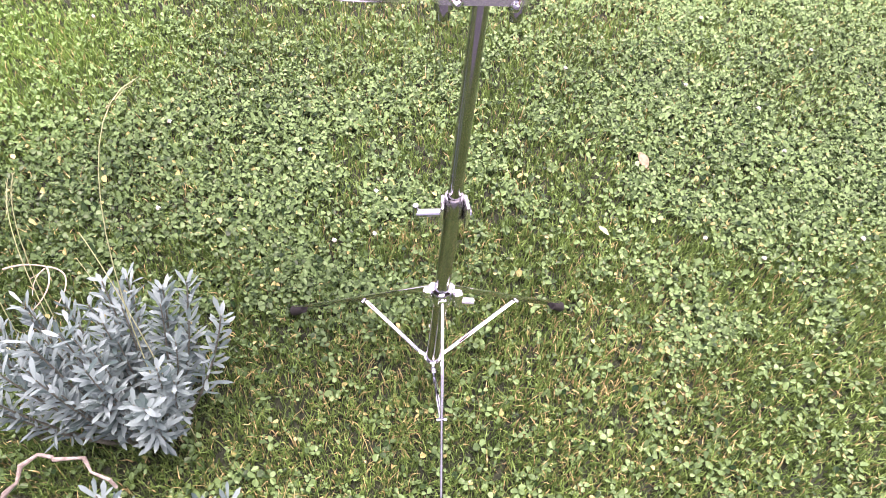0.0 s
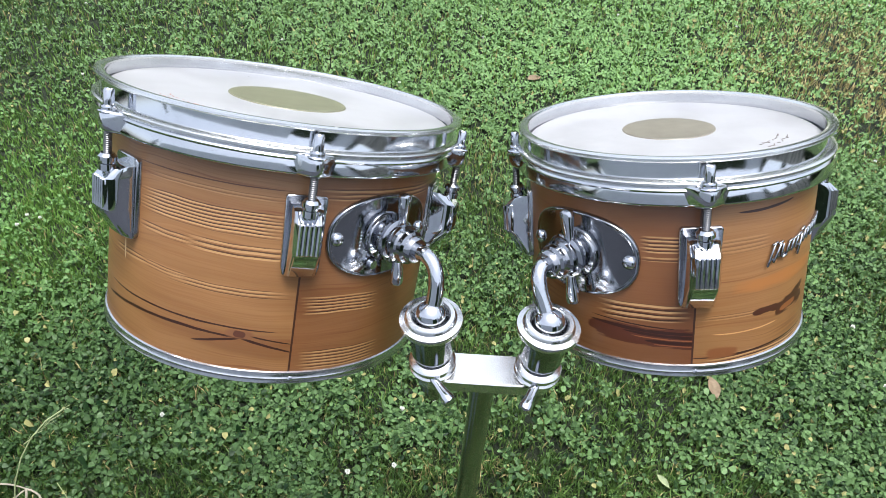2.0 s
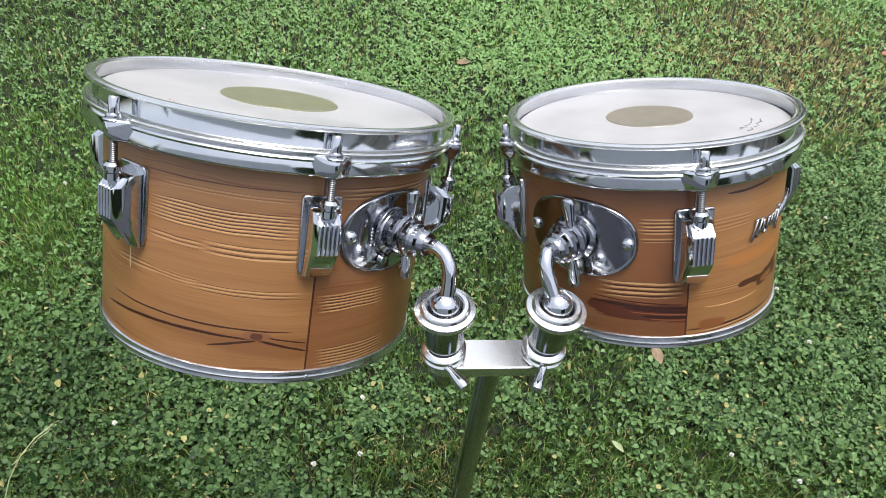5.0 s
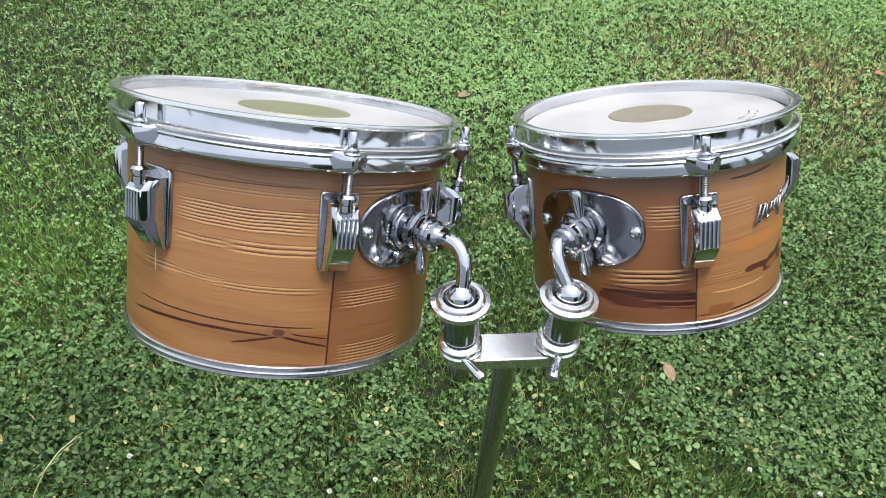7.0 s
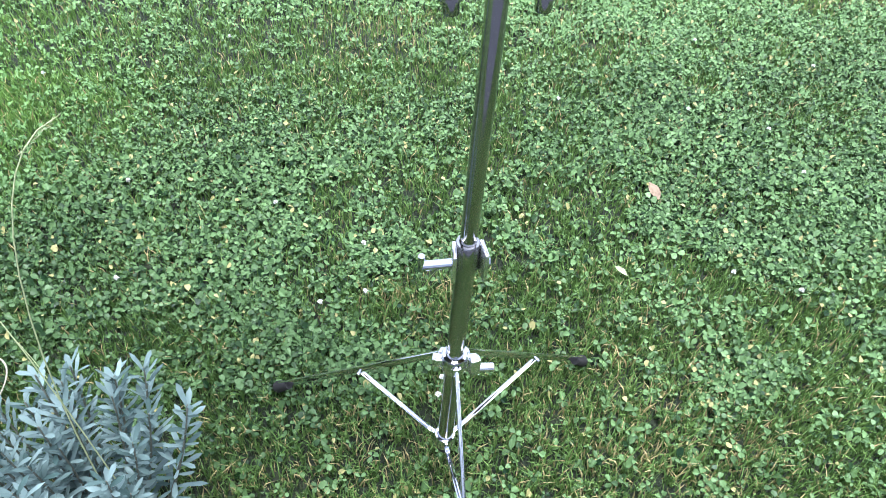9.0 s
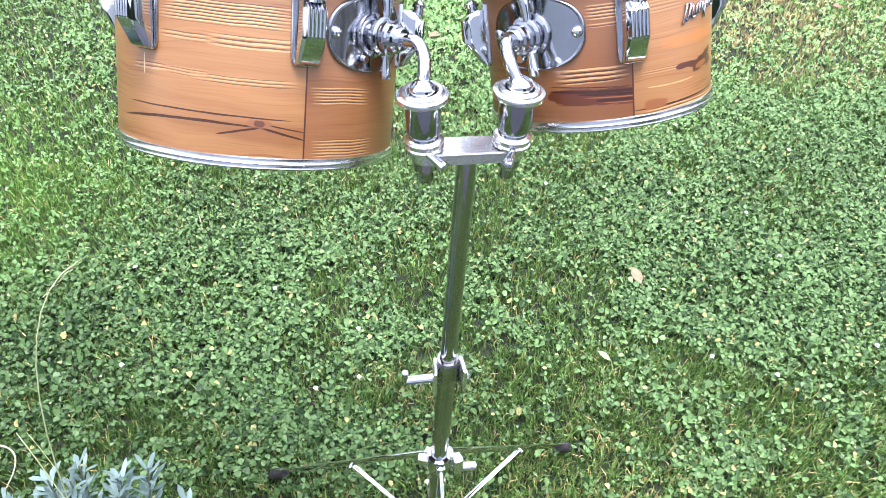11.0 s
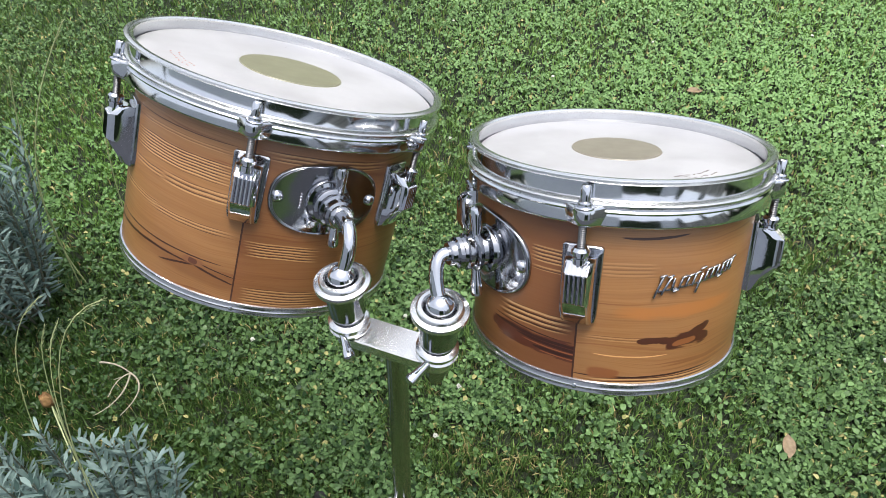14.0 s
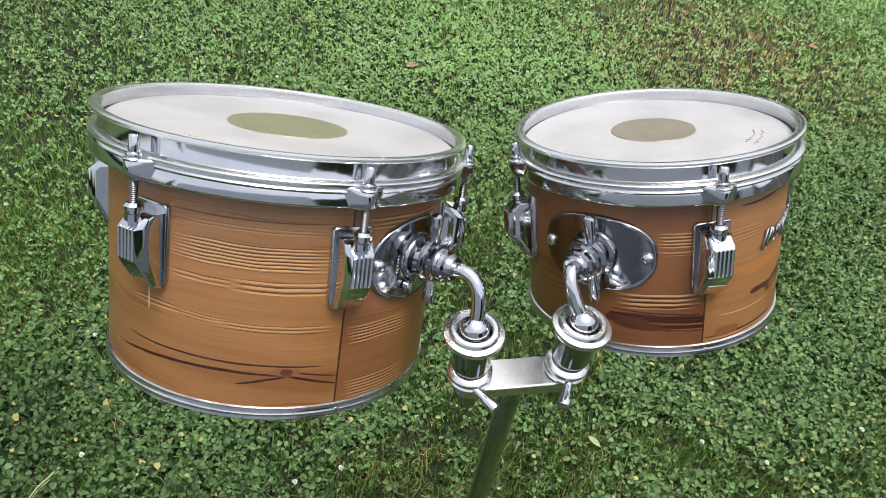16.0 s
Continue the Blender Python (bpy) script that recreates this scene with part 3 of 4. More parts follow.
def lug_meshes():
    """Cast lug: back plate, fluted body that slopes in below, top collar. Its origin is the plate's top middle; x points outward."""
    w, h = 0.0136, 0.0575
    bm = bmesh.new()
    out = []
    for y, z in ((-w + 0.0015, 0), (-w, -0.0015), (-w + 0.0008, -h + 0.007), (-w + 0.0022, -h + 0.002), (-w + 0.005, -h), (w - 0.005, -h), (w - 0.0022, -h + 0.002), (w - 0.0008, -h + 0.007), (w, -0.0015), (w - 0.0015, 0)):
        out.append((y, z))
    back = [bm.verts.new((-0.0008 - 0.25 * (abs(y) / w) ** 2 * 0.003, y, z)) for y, z in out]
    edge = [bm.verts.new((0.0018, y, z)) for y, z in out]
    lip = [bm.verts.new((0.0024, y * 0.965, (z + h / 2) * 0.98 - h / 2)) for y, z in out]
    dip = [bm.verts.new((0.0021, y * 0.92, (z + h / 2) * 0.962 - h / 2)) for y, z in out]
    for a, b in ((back, edge), (edge, lip), (lip, dip)):
        for i in range(len(out)):
            j = (i + 1) % len(out)
            bm.faces.new((a[i], a[j], b[j], b[i]))
    bm.faces.new(back)
    bm.faces.new(dip[::-1])
    plate = bm
    bm = bmesh.new()
    prof = [(-0.0096, 0.0), (-0.0094, 0.5), (-0.0088, 0.74), (-0.0076, 0.84)]
    for c in (-0.0056, -0.0028, 0.0, 0.0028, 0.0056):
        prof += [(c - 0.00135, 0.915), (c - 0.00095, 0.975), (c, 1.0), (c + 0.00095, 0.975), (c + 0.00135, 0.915)]
    prof += [(0.0076, 0.84), (0.0088, 0.74), (0.0094, 0.5), (0.0096, 0.0)]
    levels = [(-0.006, 0.4, 0.0), (-0.0075, 0.66, 0.0), (-0.0135, 0.98, 0.0), (-0.0142, 1.0, 1.0), (-0.034, 1.0, 1.0), (-0.0355, 0.985, 0.0), (-0.037, 0.95, 0.0), (-0.0545, 0.36, 0.0), (-0.0568, 0.1, 0.0)]
    rows = []
    for z, s, ribs in levels:
        rows.append([bm.verts.new((0.0015 + 0.0205 * s * (d if abs(y) > 0.0075 else 0.92 + (d - 0.92) * ribs), y * 1.08, z)) for y, d in prof])
    for a, b in zip(rows, rows[1:]):
        for i in range(len(prof) - 1):
            bm.faces.new((a[i], a[i + 1], b[i + 1], b[i]))
    bm.faces.new(rows[0])
    bm.faces.new(rows[-1][::-1])
    for a, b in zip(rows, rows[1:]):
        bm.faces.new((a[-1], a[0], b[0], b[-1]))
    return plate, bm


def threaded(z0, z1, r, pitch=0.0013):
    prof, z = [(0, z0)], z0
    while z < z1 - pitch:
        prof += [(r * 0.86, z), (r, z + pitch * 0.5)]
        z += pitch
    return lathe(prof + [(r * 0.86, z1), (0, z1)], 12)


def tom(name, centre, axis, rim, shell, height, lugs, plate_az, plate_z, rods_r, label, wood_material, dot_r, print_az, badge):
    m = drum_frame(centre, axis, height)
    top = thing(name, m, label, "drum", "drums on the stand")
    # shell with rounded bearing edges
    z1 = height - 0.012
    bm = lathe([(shell, 0.004), (shell, z1 - 0.003), (shell - 0.002, z1), (shell - 0.006, z1 - 0.003), (shell - 0.006, 0.004)], 128)
    part("shell", bm, wood_material, top, "glossy orange-brown veneer with dark streaked grain")
    # rolled trim round the lower edge
    t = 0.0098
    bm = lathe([(shell - 0.0062, 0.0), (shell + 0.0006, -0.0002), (shell + 0.0022, 0.0012), (shell + 0.0016, 0.0032), (shell + 0.0022, 0.0048), (shell + 0.0014, 0.0062), (shell + 0.0016, t - 0.0006), (shell + 0.0003, t), (shell - 0.0062, 0.005)], 128)
    trim = part("bottom_trim", bm, CHROME_TRIM, top, "dull ridged metal trim")
    part("rivet", lathe([(0.0023, 0), (0.0021, 0.0006), (0.0012, 0.0011), (0, 0.0012)], 12, spin(lugs[0] + 1.2, shell + 0.0012, 0.0042) @ Matrix.Rotation(radians(90), 4, "Y"), closed=False), CHROME, trim)
    # pressed hoop: rolled lip, wall, bead and skirt
    H = height
    prof = [(rim - 0.0056, H - 0.002), (rim - 0.0046, H - 0.002), (rim - 0.0046, H - 0.0137), (rim - 0.0042, H - 0.0145), (rim - 0.0036, H - 0.016), (rim + 0.0005, H - 0.019),
            (rim + 0.0014, H - 0.0204), (rim + 0.001, H - 0.0214), (rim + 0.0002, H - 0.022), (rim + 0.0022, H - 0.0288), (rim + 0.002, H - 0.0296), (rim + 0.001, H - 0.0306), (rim - 0.0006, H - 0.03), (rim - 0.0024, H - 0.018), (rim - 0.0062, H - 0.0156)]
    hoop = part("hoop", lathe(prof, 160), CHROME_HOOP, top, "shiny chromed drum hoop")
    lip = [(rim - 0.0064, H - 0.0022), (rim - 0.0064, H - 0.0004), (rim - 0.0054, H + 0.0005), (rim - 0.0034, H + 0.0009), (rim - 0.0008, H + 0.0007), (rim + 0.0006, H - 0.0001), (rim + 0.0008, H - 0.0015), (rim, H - 0.0026), (rim - 0.004, H - 0.003)]
    part("rolled_lip", lathe(lip, 160), CHROME_LIP, hoop, "pale brushed rolled lip")
    bead = [(rim - 0.0044, H - 0.0145), (rim - 0.0042, H - 0.0138), (rim - 0.0028, H - 0.0138), (rim + 0.0006, H - 0.0148), (rim + 0.0017, H - 0.0158), (rim + 0.0017, H - 0.0172), (rim + 0.0008, H - 0.0182), (rim - 0.0034, H - 0.0165)]
    part("bead", lathe(bead, 160), CHROME_LIP, hoop, "pale rolled bead")
    ear = bmesh.new()
    reach = rods_r - rim + 0.0062
    cols = 19
    tiers = ((-0.0168, 0.0), (-0.0166, 0.6), (-0.0172, 0.9), (-0.0186, 1.0), (-0.0245, 1.0), (-0.0285, 0.94), (-0.0304, 0.8), (-0.0308, 0.0))
    for z, k in tiers:
        for i in range(cols):
            y = (i - cols // 2) / (cols // 2)
            ear.verts.new((-0.002 + (reach + 0.002) * k * math.cos(y * math.pi / 2) ** 1.5, y * 0.0165, z))
    ear.verts.ensure_lookup_table()
    for r in range(len(tiers) - 1):
        for i in range(cols - 1):
            o = r * cols + i
            ear.faces.new([ear.verts[k] for k in (o, o + 1, o + cols + 1, o + cols)])
    bmesh.ops.remove_doubles(ear, verts=ear.verts, dist=0.00002)
    first = part("ear", ear, CHROME_HOOP, hoop)
    first.data.set_sharp_from_angle(angle=radians(75))
    first.matrix_local = spin(lugs[0], rim - 0.0005, H)
    for az in lugs[1:]:
        piece("ear", first.data, hoop, spin(az, rim - 0.0005, H))
    # skin with its collar and the centre patch
    bm = lathe([(0, H - 0.0078), (rim * 0.6, H - 0.008), (rim - 0.014, H - 0.0082), (rim - 0.0098, H - 0.0088), (rim - 0.0072, H - 0.0105), (rim - 0.0072, H - 0.013), (0, H - 0.0135)], 128)
    skin = part("drumhead", bm, SKIN, top, "white coated drumhead with faint scuffs")
    part("centre_dot", lathe([(0, H - 0.0070), (dot_r - 0.0006, H - 0.0072), (dot_r, H - 0.0079), (0, H - 0.0079)], 96), DOT_BEIGE if badge else DOT, skin, "greyish round centre patch")
    az, r, ink = print_az
    rng = random.Random(int(r * 10000))
    for k in range(14):
        bar = box_bm(rng.uniform(0.002, 0.006), rng.uniform(0.0006, 0.0011), 0.0003, spin(az + (k % 7 - 3) * 3.6, r - 0.003 + 0.006 * (k // 7) + rng.uniform(-0.001, 0.001), H - 0.00795) @ Matrix.Rotation(radians(95 + rng.uniform(-50, 50)), 4, "Z"), 0)
        part("print_mark", bar, ink, skin)
    # lugs and tension rods
    plate, body = lug_meshes()
    lug0 = part("lug", plate, CHROME_OLD, top, "fluted chrome lug")
    lug0.matrix_local = spin(lugs[0], shell + 0.0006, H - 0.0467)
    body0 = part("lug_body", body, CHROME, lug0)
    rr = rods_r - shell - 0.0006
    nut = part("lug_nut", lathe([(0, -0.0095), (0.0056, -0.0095), (0.0056, -0.0052), (0.0046, -0.0048), (0.0046, -0.0032), (0.0062, -0.0028), (0.0062, -0.0004), (0.0052, 0.0004), (0.0044, 0.0018), (0, 0.0018)], 16, Matrix.Translation((rr, 0, 0))), CHROME, lug0)
    rod = threaded(0.0015, 0.0285, 0.0028)
    bmesh.ops.translate(rod, verts=rod.verts, vec=(rr, 0, 0))
    rod0 = part("tension_rod", rod, THREAD, lug0)
    head = lathe([(0, 0.0282), (0.0066, 0.0282), (0.0068, 0.0292), (0.0062, 0.03), (0.0047, 0.0302), (0.005, 0.0316), (0.0044, 0.0328), (0.0035, 0.0332), (0.0034, 0.0425), (0.0026, 0.0436), (0, 0.0437)], 14, Matrix.Translation((rr, 0, 0)))
    head0 = part("rod_head", head, CHROME, lug0)
    for az in lugs[1:]:
        o = piece("lug", lug0.data, top, spin(az, shell + 0.0006, H - 0.0467), "fluted chrome lug")
        for src in (body0, nut, rod0, head0):
            piece(src.name.split(".")[0], src.data, o)
    # oval mounting plate bent to the shell
    bm = bmesh.new()
    pw, ph = 0.0465, 0.0305
    prev = None
    steps = 48
    layers = [(0.0, 0.0026), (0.5, 0.0026), (0.91, 0.0026), (0.925, 0.0026), (0.94, 0.003), (0.965, 0.0031), (0.985, 0.0026), (1.0, 0.0012), (1.0, 0.0)]
    for f, lift in layers:
        ring = []
        for i in range(steps):
            a = 2 * math.pi * i / steps
            c, s_ = math.cos(a), math.sin(a)
            e = (abs(c) ** 2.35 + abs(s_) ** 2.35) ** (-1 / 2.35)
            u, v = pw * f * e * c, ph * f * e * s_
            th, R = u / shell, shell + lift
            ring.append(bm.verts.new((R * math.cos(th), R * math.sin(th), v)) if f else None)
        if f == 0:
            hub = bm.verts.new((shell + lift, 0, 0))
            prev = None
            continue
        for i in range(steps):
            j = (i + 1) % steps
            if prev is None:
                bm.faces.new((hub, ring[i], ring[j]))
            else:
                bm.faces.new((prev[i], ring[i], ring[j], prev[j]))
        prev = ring
    bm.faces.new(prev[::-1])
    plate = part("mount_plate", bm, CHROME_DIM, top, "oval chrome mounting plate")
    plate.matrix_local = spin(plate_az, 0, H + plate_z)
    for side in (-1, 1):
        u = side * 0.0395
        part("screw", lathe([(0.0049, 0), (0.0049, 0.0009), (0.004, 0.0026), (0.002, 0.0037), (0, 0.004)], 16, Matrix.Rotation(u / shell, 4, "Z") @ Matrix.Translation((shell + 0.0024, 0, 0)) @ Matrix.Rotation(radians(90), 4, "Y"), closed=False), CHROME, plate)
    if not badge:
        # small embossed marks, one under the other
        for k in range(6):
            part("embossed_mark", box_bm(0.0008, 0.0024 if k % 2 else 0.0019, 0.0012, Matrix.Rotation(-0.0215 / shell, 4, "Z") @ Matrix.Translation((shell + 0.0028, 0, 0.0045 - 0.0024 * k)), 0.0003, 1), CHROME_OLD, plate)
    out = Matrix.Translation((shell, 0, 0)) @ Matrix.Rotation(radians(90), 4, "Y")
    bm = lathe([(0, 0.0), (0.0185, 0.0), (0.0185, 0.0032), (0.0175, 0.0052), (0.0128, 0.0068), (0.012, 0.0105), (0.0155, 0.0115), (0.016, 0.0145), (0.0145, 0.0158), (0.0122, 0.0166), (0.0122, 0.0178), (0.0138, 0.0186), (0.0138, 0.0212), (0.0118, 0.0222), (0.0112, 0.0242), (0.0122, 0.0252), (0.0118, 0.0282), (0.0098, 0.0296), (0.0092, 0.0335), (0.0082, 0.0345), (0, 0.0345)], 28, out)
    part("receiver", bm, CHROME_DIM, plate, "stepped chrome arm receiver")
    # wing bolt through the receiver, its two handles up and down
    bx = shell + 0.0135
    bolt = bmesh.new()
    for s_ in (-1, 1):
        lathe([(0, 0), (0.0032, 0), (0.0034, 0.006), (0.0044, 0.015), (0.005, 0.0215), (0.0042, 0.0238), (0.002, 0.025), (0, 0.0252)], 14, Matrix.Translation((bx, 0.004, s_ * 0.01)) @ (Matrix() if s_ > 0 else Matrix.Rotation(math.pi, 4, "X")) @ Matrix.Rotation(radians(7), 4, "X"), bolt)
    rod_bm((bx - 0.001, 0.004, -0.011), (bx - 0.001, 0.004, 0.011), 0.0048, None, 14, bolt)
    part("wing_bolt", bolt, CHROME, plate, "two-handled chrome wing bolt")
    lower = rod_bm((shell + 0.0025, -0.012, -0.019), (shell + 0.007, -0.012, -0.019), 0.0036)
    part("bolt_head", lower, CHROME, plate)
    # script nameplate as plain slanted strokes
    if badge:
        az0, az1, zb = badge
        bm = bmesh.new()
        rows = []
        for i in range(25):
            u = i / 24
            row = []
            for out_, up in ((-0.0002, -0.0007), (0.0012, -0.0005), (0.0012, 0.0005), (-0.0002, 0.0007)):
                row.append(bm.verts.new(spin(az0 + (az1 - az0) * u, shell + out_, zb - 0.0072 + 0.009 * u + up) @ Vector()))
            rows.append(row)
        for a, b in zip(rows, rows[1:]):
            for k in range(4):
                bm.faces.new((a[k], a[(k + 1) % 4], b[(k + 1) % 4], b[k]))
        bm.faces.new(rows[0])
        bm.faces.new(rows[-1][::-1])
        sign = part("nameplate", bm, CHROME_OLD, top, "raised chrome nameplate of slanted strokes")
        marks = [(0.0, 0.021, 0.3), (0.085, 0.018, 1.0), (0.16, 0.012, -0.6), (0.25, 0.011, 0.3), (0.33, 0.011, 0.3), (0.41, 0.012, 0.3), (0.48, 0.018, 0.3), (0.57, 0.011, 0.3), (0.65, 0.011, 0.5), (0.73, 0.011, 0.2), (0.8, 0.011, 0.3), (0.88, 0.011, 0.3), (0.95, 0.012, 0.8)]
        for u, h_, slant in marks:
            az = az0 + (az1 - az0) * u
            rise = zb - 0.0035 + 0.009 * u
            drop = -0.004 if u == 0.48 else 0.0
            part("stroke", box_bm(0.002, 0.0017, h_ * 0.82, spin(az, shell + 0.0015, rise + drop) @ Matrix.Rotation(radians(-16 - 10 * slant), 4, "X"), 0.0006, 1), CHROME_OLD, sign)
            part("stroke", box_bm(0.0021, 0.0048, 0.0013, spin(az + 1.3, shell + 0.0015, rise + h_ * 0.38 * (1 if slant > 0.25 else -1)) @ Matrix.Rotation(radians(18), 4, "X"), 0.0004, 1), CHROME_OLD, sign)
    return top, m


def lug_set(first, count):
    return [first + 360 / count * i for i in range(count)]


STREAK, BURN = (0.035, 0.009, 0.004), (0.06, 0.017, 0.007)
WOOD_BIG = wood("veneer_big", 18.9, 0.125, -1.0, 0.2, [
    (-39, 18.5, 0.117, 0.0084, 0.0024, 1.00), (-37, -13, 0.0975, 0.0032, 0.003, 0.7), (-18, 18.5, 0.0975, 0.0048, 0.0036, 0.80),
    (-34, -14, 0.0705, 0.003, 0.0024, 0.56), (-24, 18.5, 0.068, 0.003, 0.0027, 0.75), (-52, -30, 0.071, 0.003, 0.003, 0.62),
    (19.2, 50, 0.0605, 0.0068, 0.0025, 0.95), (19.2, 54, 0.0185, 0.007, 0.0025, 0.85), (19.2, 75, 0.142, 0.0042, 0.003, 0.69), (-37, 18.5, 0.135, 0.0018, 0.0022, 0.38),
    (80, 150, 0.1, 0.012, 0.0028, 1.00), (-130, -60, 0.12, 0.01, 0.0026, 1.00), (180, 240, 0.06, 0.012, 0.003, 1.00)], [
    (-12, 0.1415, 0.058, 0.0005, 0.01, 0.0, (0.1, 0.035, 0.012), 1.0),
    (-43.5, 0.072, 0.0008, 0.0075, 0.0, 0.0, (0.55, 0.4, 0.23), 1.0),
    (-20, 0.0415, 0.075, 0.0007, -0.008, -0.001, STREAK, 1.6),
    (-28, 0.0345, 0.066, 0.0011, 0.04, -0.0038, STREAK, 2.2),
    (12, 0.0335, 0.015, 0.0006, -0.16, 0.0, STREAK, 1.8),
    (-5, 0.0297, 0.0175, 0.0009, 0.22, 0.0, STREAK, 2.0),
    (10, 0.0297, 0.0195, 0.0009, -0.25, 0.0, STREAK, 2.0),
    (2.4, 0.0362, 0.0105, 0.0036, 0.0, 0.0, (0.2, 0.085, 0.034), 0.5),
    (2.4, 0.0362, 0.0044, 0.0026, 0.0, 0.0, (0.09, 0.03, 0.014), 1.0)])
WOOD_SMALL = wood("veneer_small", 0.6, 0.105, 1.0, 0.52, [
    (-21, 0.2, 0.0995, 0.0056, 0.0027, 0.9), (-21, 0.2, 0.0888, 0.0016, 0.003, 0.7), (-37, 0.2, 0.0485, 0.006, 0.0038, 1.00), (3, 30, 0.0965, 0.005, 0.0026, 0.31), (1, 40, 0.0445, 0.002, 0.002, 0.38),
    (1, 66, 0.0115, 0.004, 0.0026, 0.88), (-60, -30, 0.07, 0.01, 0.003, 0.62), (80, 150, 0.07, 0.012, 0.0028, 0.88), (190, 250, 0.09, 0.012, 0.003, 0.88)], [
    (-14, 0.0298, 0.048, 0.0075, -0.03, 0.001, (0.09, 0.024, 0.009), 2.2),
    (-16, 0.0345, 0.042, 0.0013, -0.05, 0.0, STREAK, 1.8),
    (-9, 0.0312, 0.03, 0.0011, -0.06, 0.0, STREAK, 1.8),
    (-6, 0.0262, 0.02, 0.0014, -0.04, 0.0, STREAK, 1.8),
    (-8, 0.0287, 0.026, 0.0005, -0.05, 0.0, (0.25, 0.085, 0.03), 1.4),
    (-5, 0.0238, 0.016, 0.0004, -0.05, 0.0, (0.25, 0.085, 0.03), 1.4),
    (-22, 0.0388, 0.03, 0.0005, -0.06, 0.0, STREAK, 1.8),
    (30, 0.0438, 0.0125, 0.0027, 0.02, 0.0, BURN, 1.6),
    (38, 0.0432, 0.0120, 0.0030, 0.02, 0.0, BURN, 1.6),
    (45, 0.0425, 0.0185, 0.0058, 0.08, -0.003, BURN, 1.5),
    (49, 0.0485, 0.0100, 0.0030, 0.3, 0.0, BURN, 1.5),
    (43, 0.0405, 0.0100, 0.0028, 0.1, 0.0, (0.22, 0.08, 0.024), 1.0),
    (22, 0.0312, 0.0270, 0.0005, 0.0, 0.001, (0.58, 0.31, 0.12), 1.3),
    (30, 0.0152, 0.056, 0.0007, 0.02, 0.0, STREAK, 1.8),
    (12, 0.0175, 0.012, 0.005, 0.0, 0.0, (0.21, 0.076, 0.024), 0.6),
    (26, 0.1197, 0.023, 0.0009, 0.05, 0.001, STREAK, 1.6),
    (40, 0.066, 0.05, 0.0060, 0.02, 0.0, (0.34, 0.135, 0.036), 0.5)])

big, BIG = tom("tom_drum", (-0.1633, 0.1653, 0.9313), (0.1293, 0.4129, 0.9016), 0.1363, 0.1246, 0.1877, lug_set(18.3, 6), 46.9, -0.0765, 0.1405,
               "larger orange-brown wooden tom with six chrome lugs, tilted on its arm", WOOD_BIG, 0.0452, (-36, 0.098, PRINT_RED), None)
small, SMALL = tom("tom_drum", (0.1279, 0.1496, 0.9338), (-0.1237, 0.3564, 0.9261), 0.1118, 0.1047, 0.1595, lug_set(0.7, 4), -44.8, -0.0735, 0.1157,
                   "smaller orange-brown wooden tom with four chrome lugs and a nameplate", WOOD_SMALL, 0.0338, (52, 0.0795, PRINT), (28.5, 62.0, 0.089))


# ---- the stand ----
def tube_at(z):
    k = (z - 0.2) / 0.6
    return Vector((0.0008 * k - 0.0143 * (1 - k), 0.0046 * k - 0.0042 * (1 - k), z))


def flat_bar(p, q, width, thick, bm=None):
    p, q = Vector(p), Vector(q)
    m = along(p, q)
    return box_bm((q - p).length, width, thick, m @ Matrix.Translation(((q - p).length / 2, 0, 0)), min(width, thick) * 0.3, 2, bm)


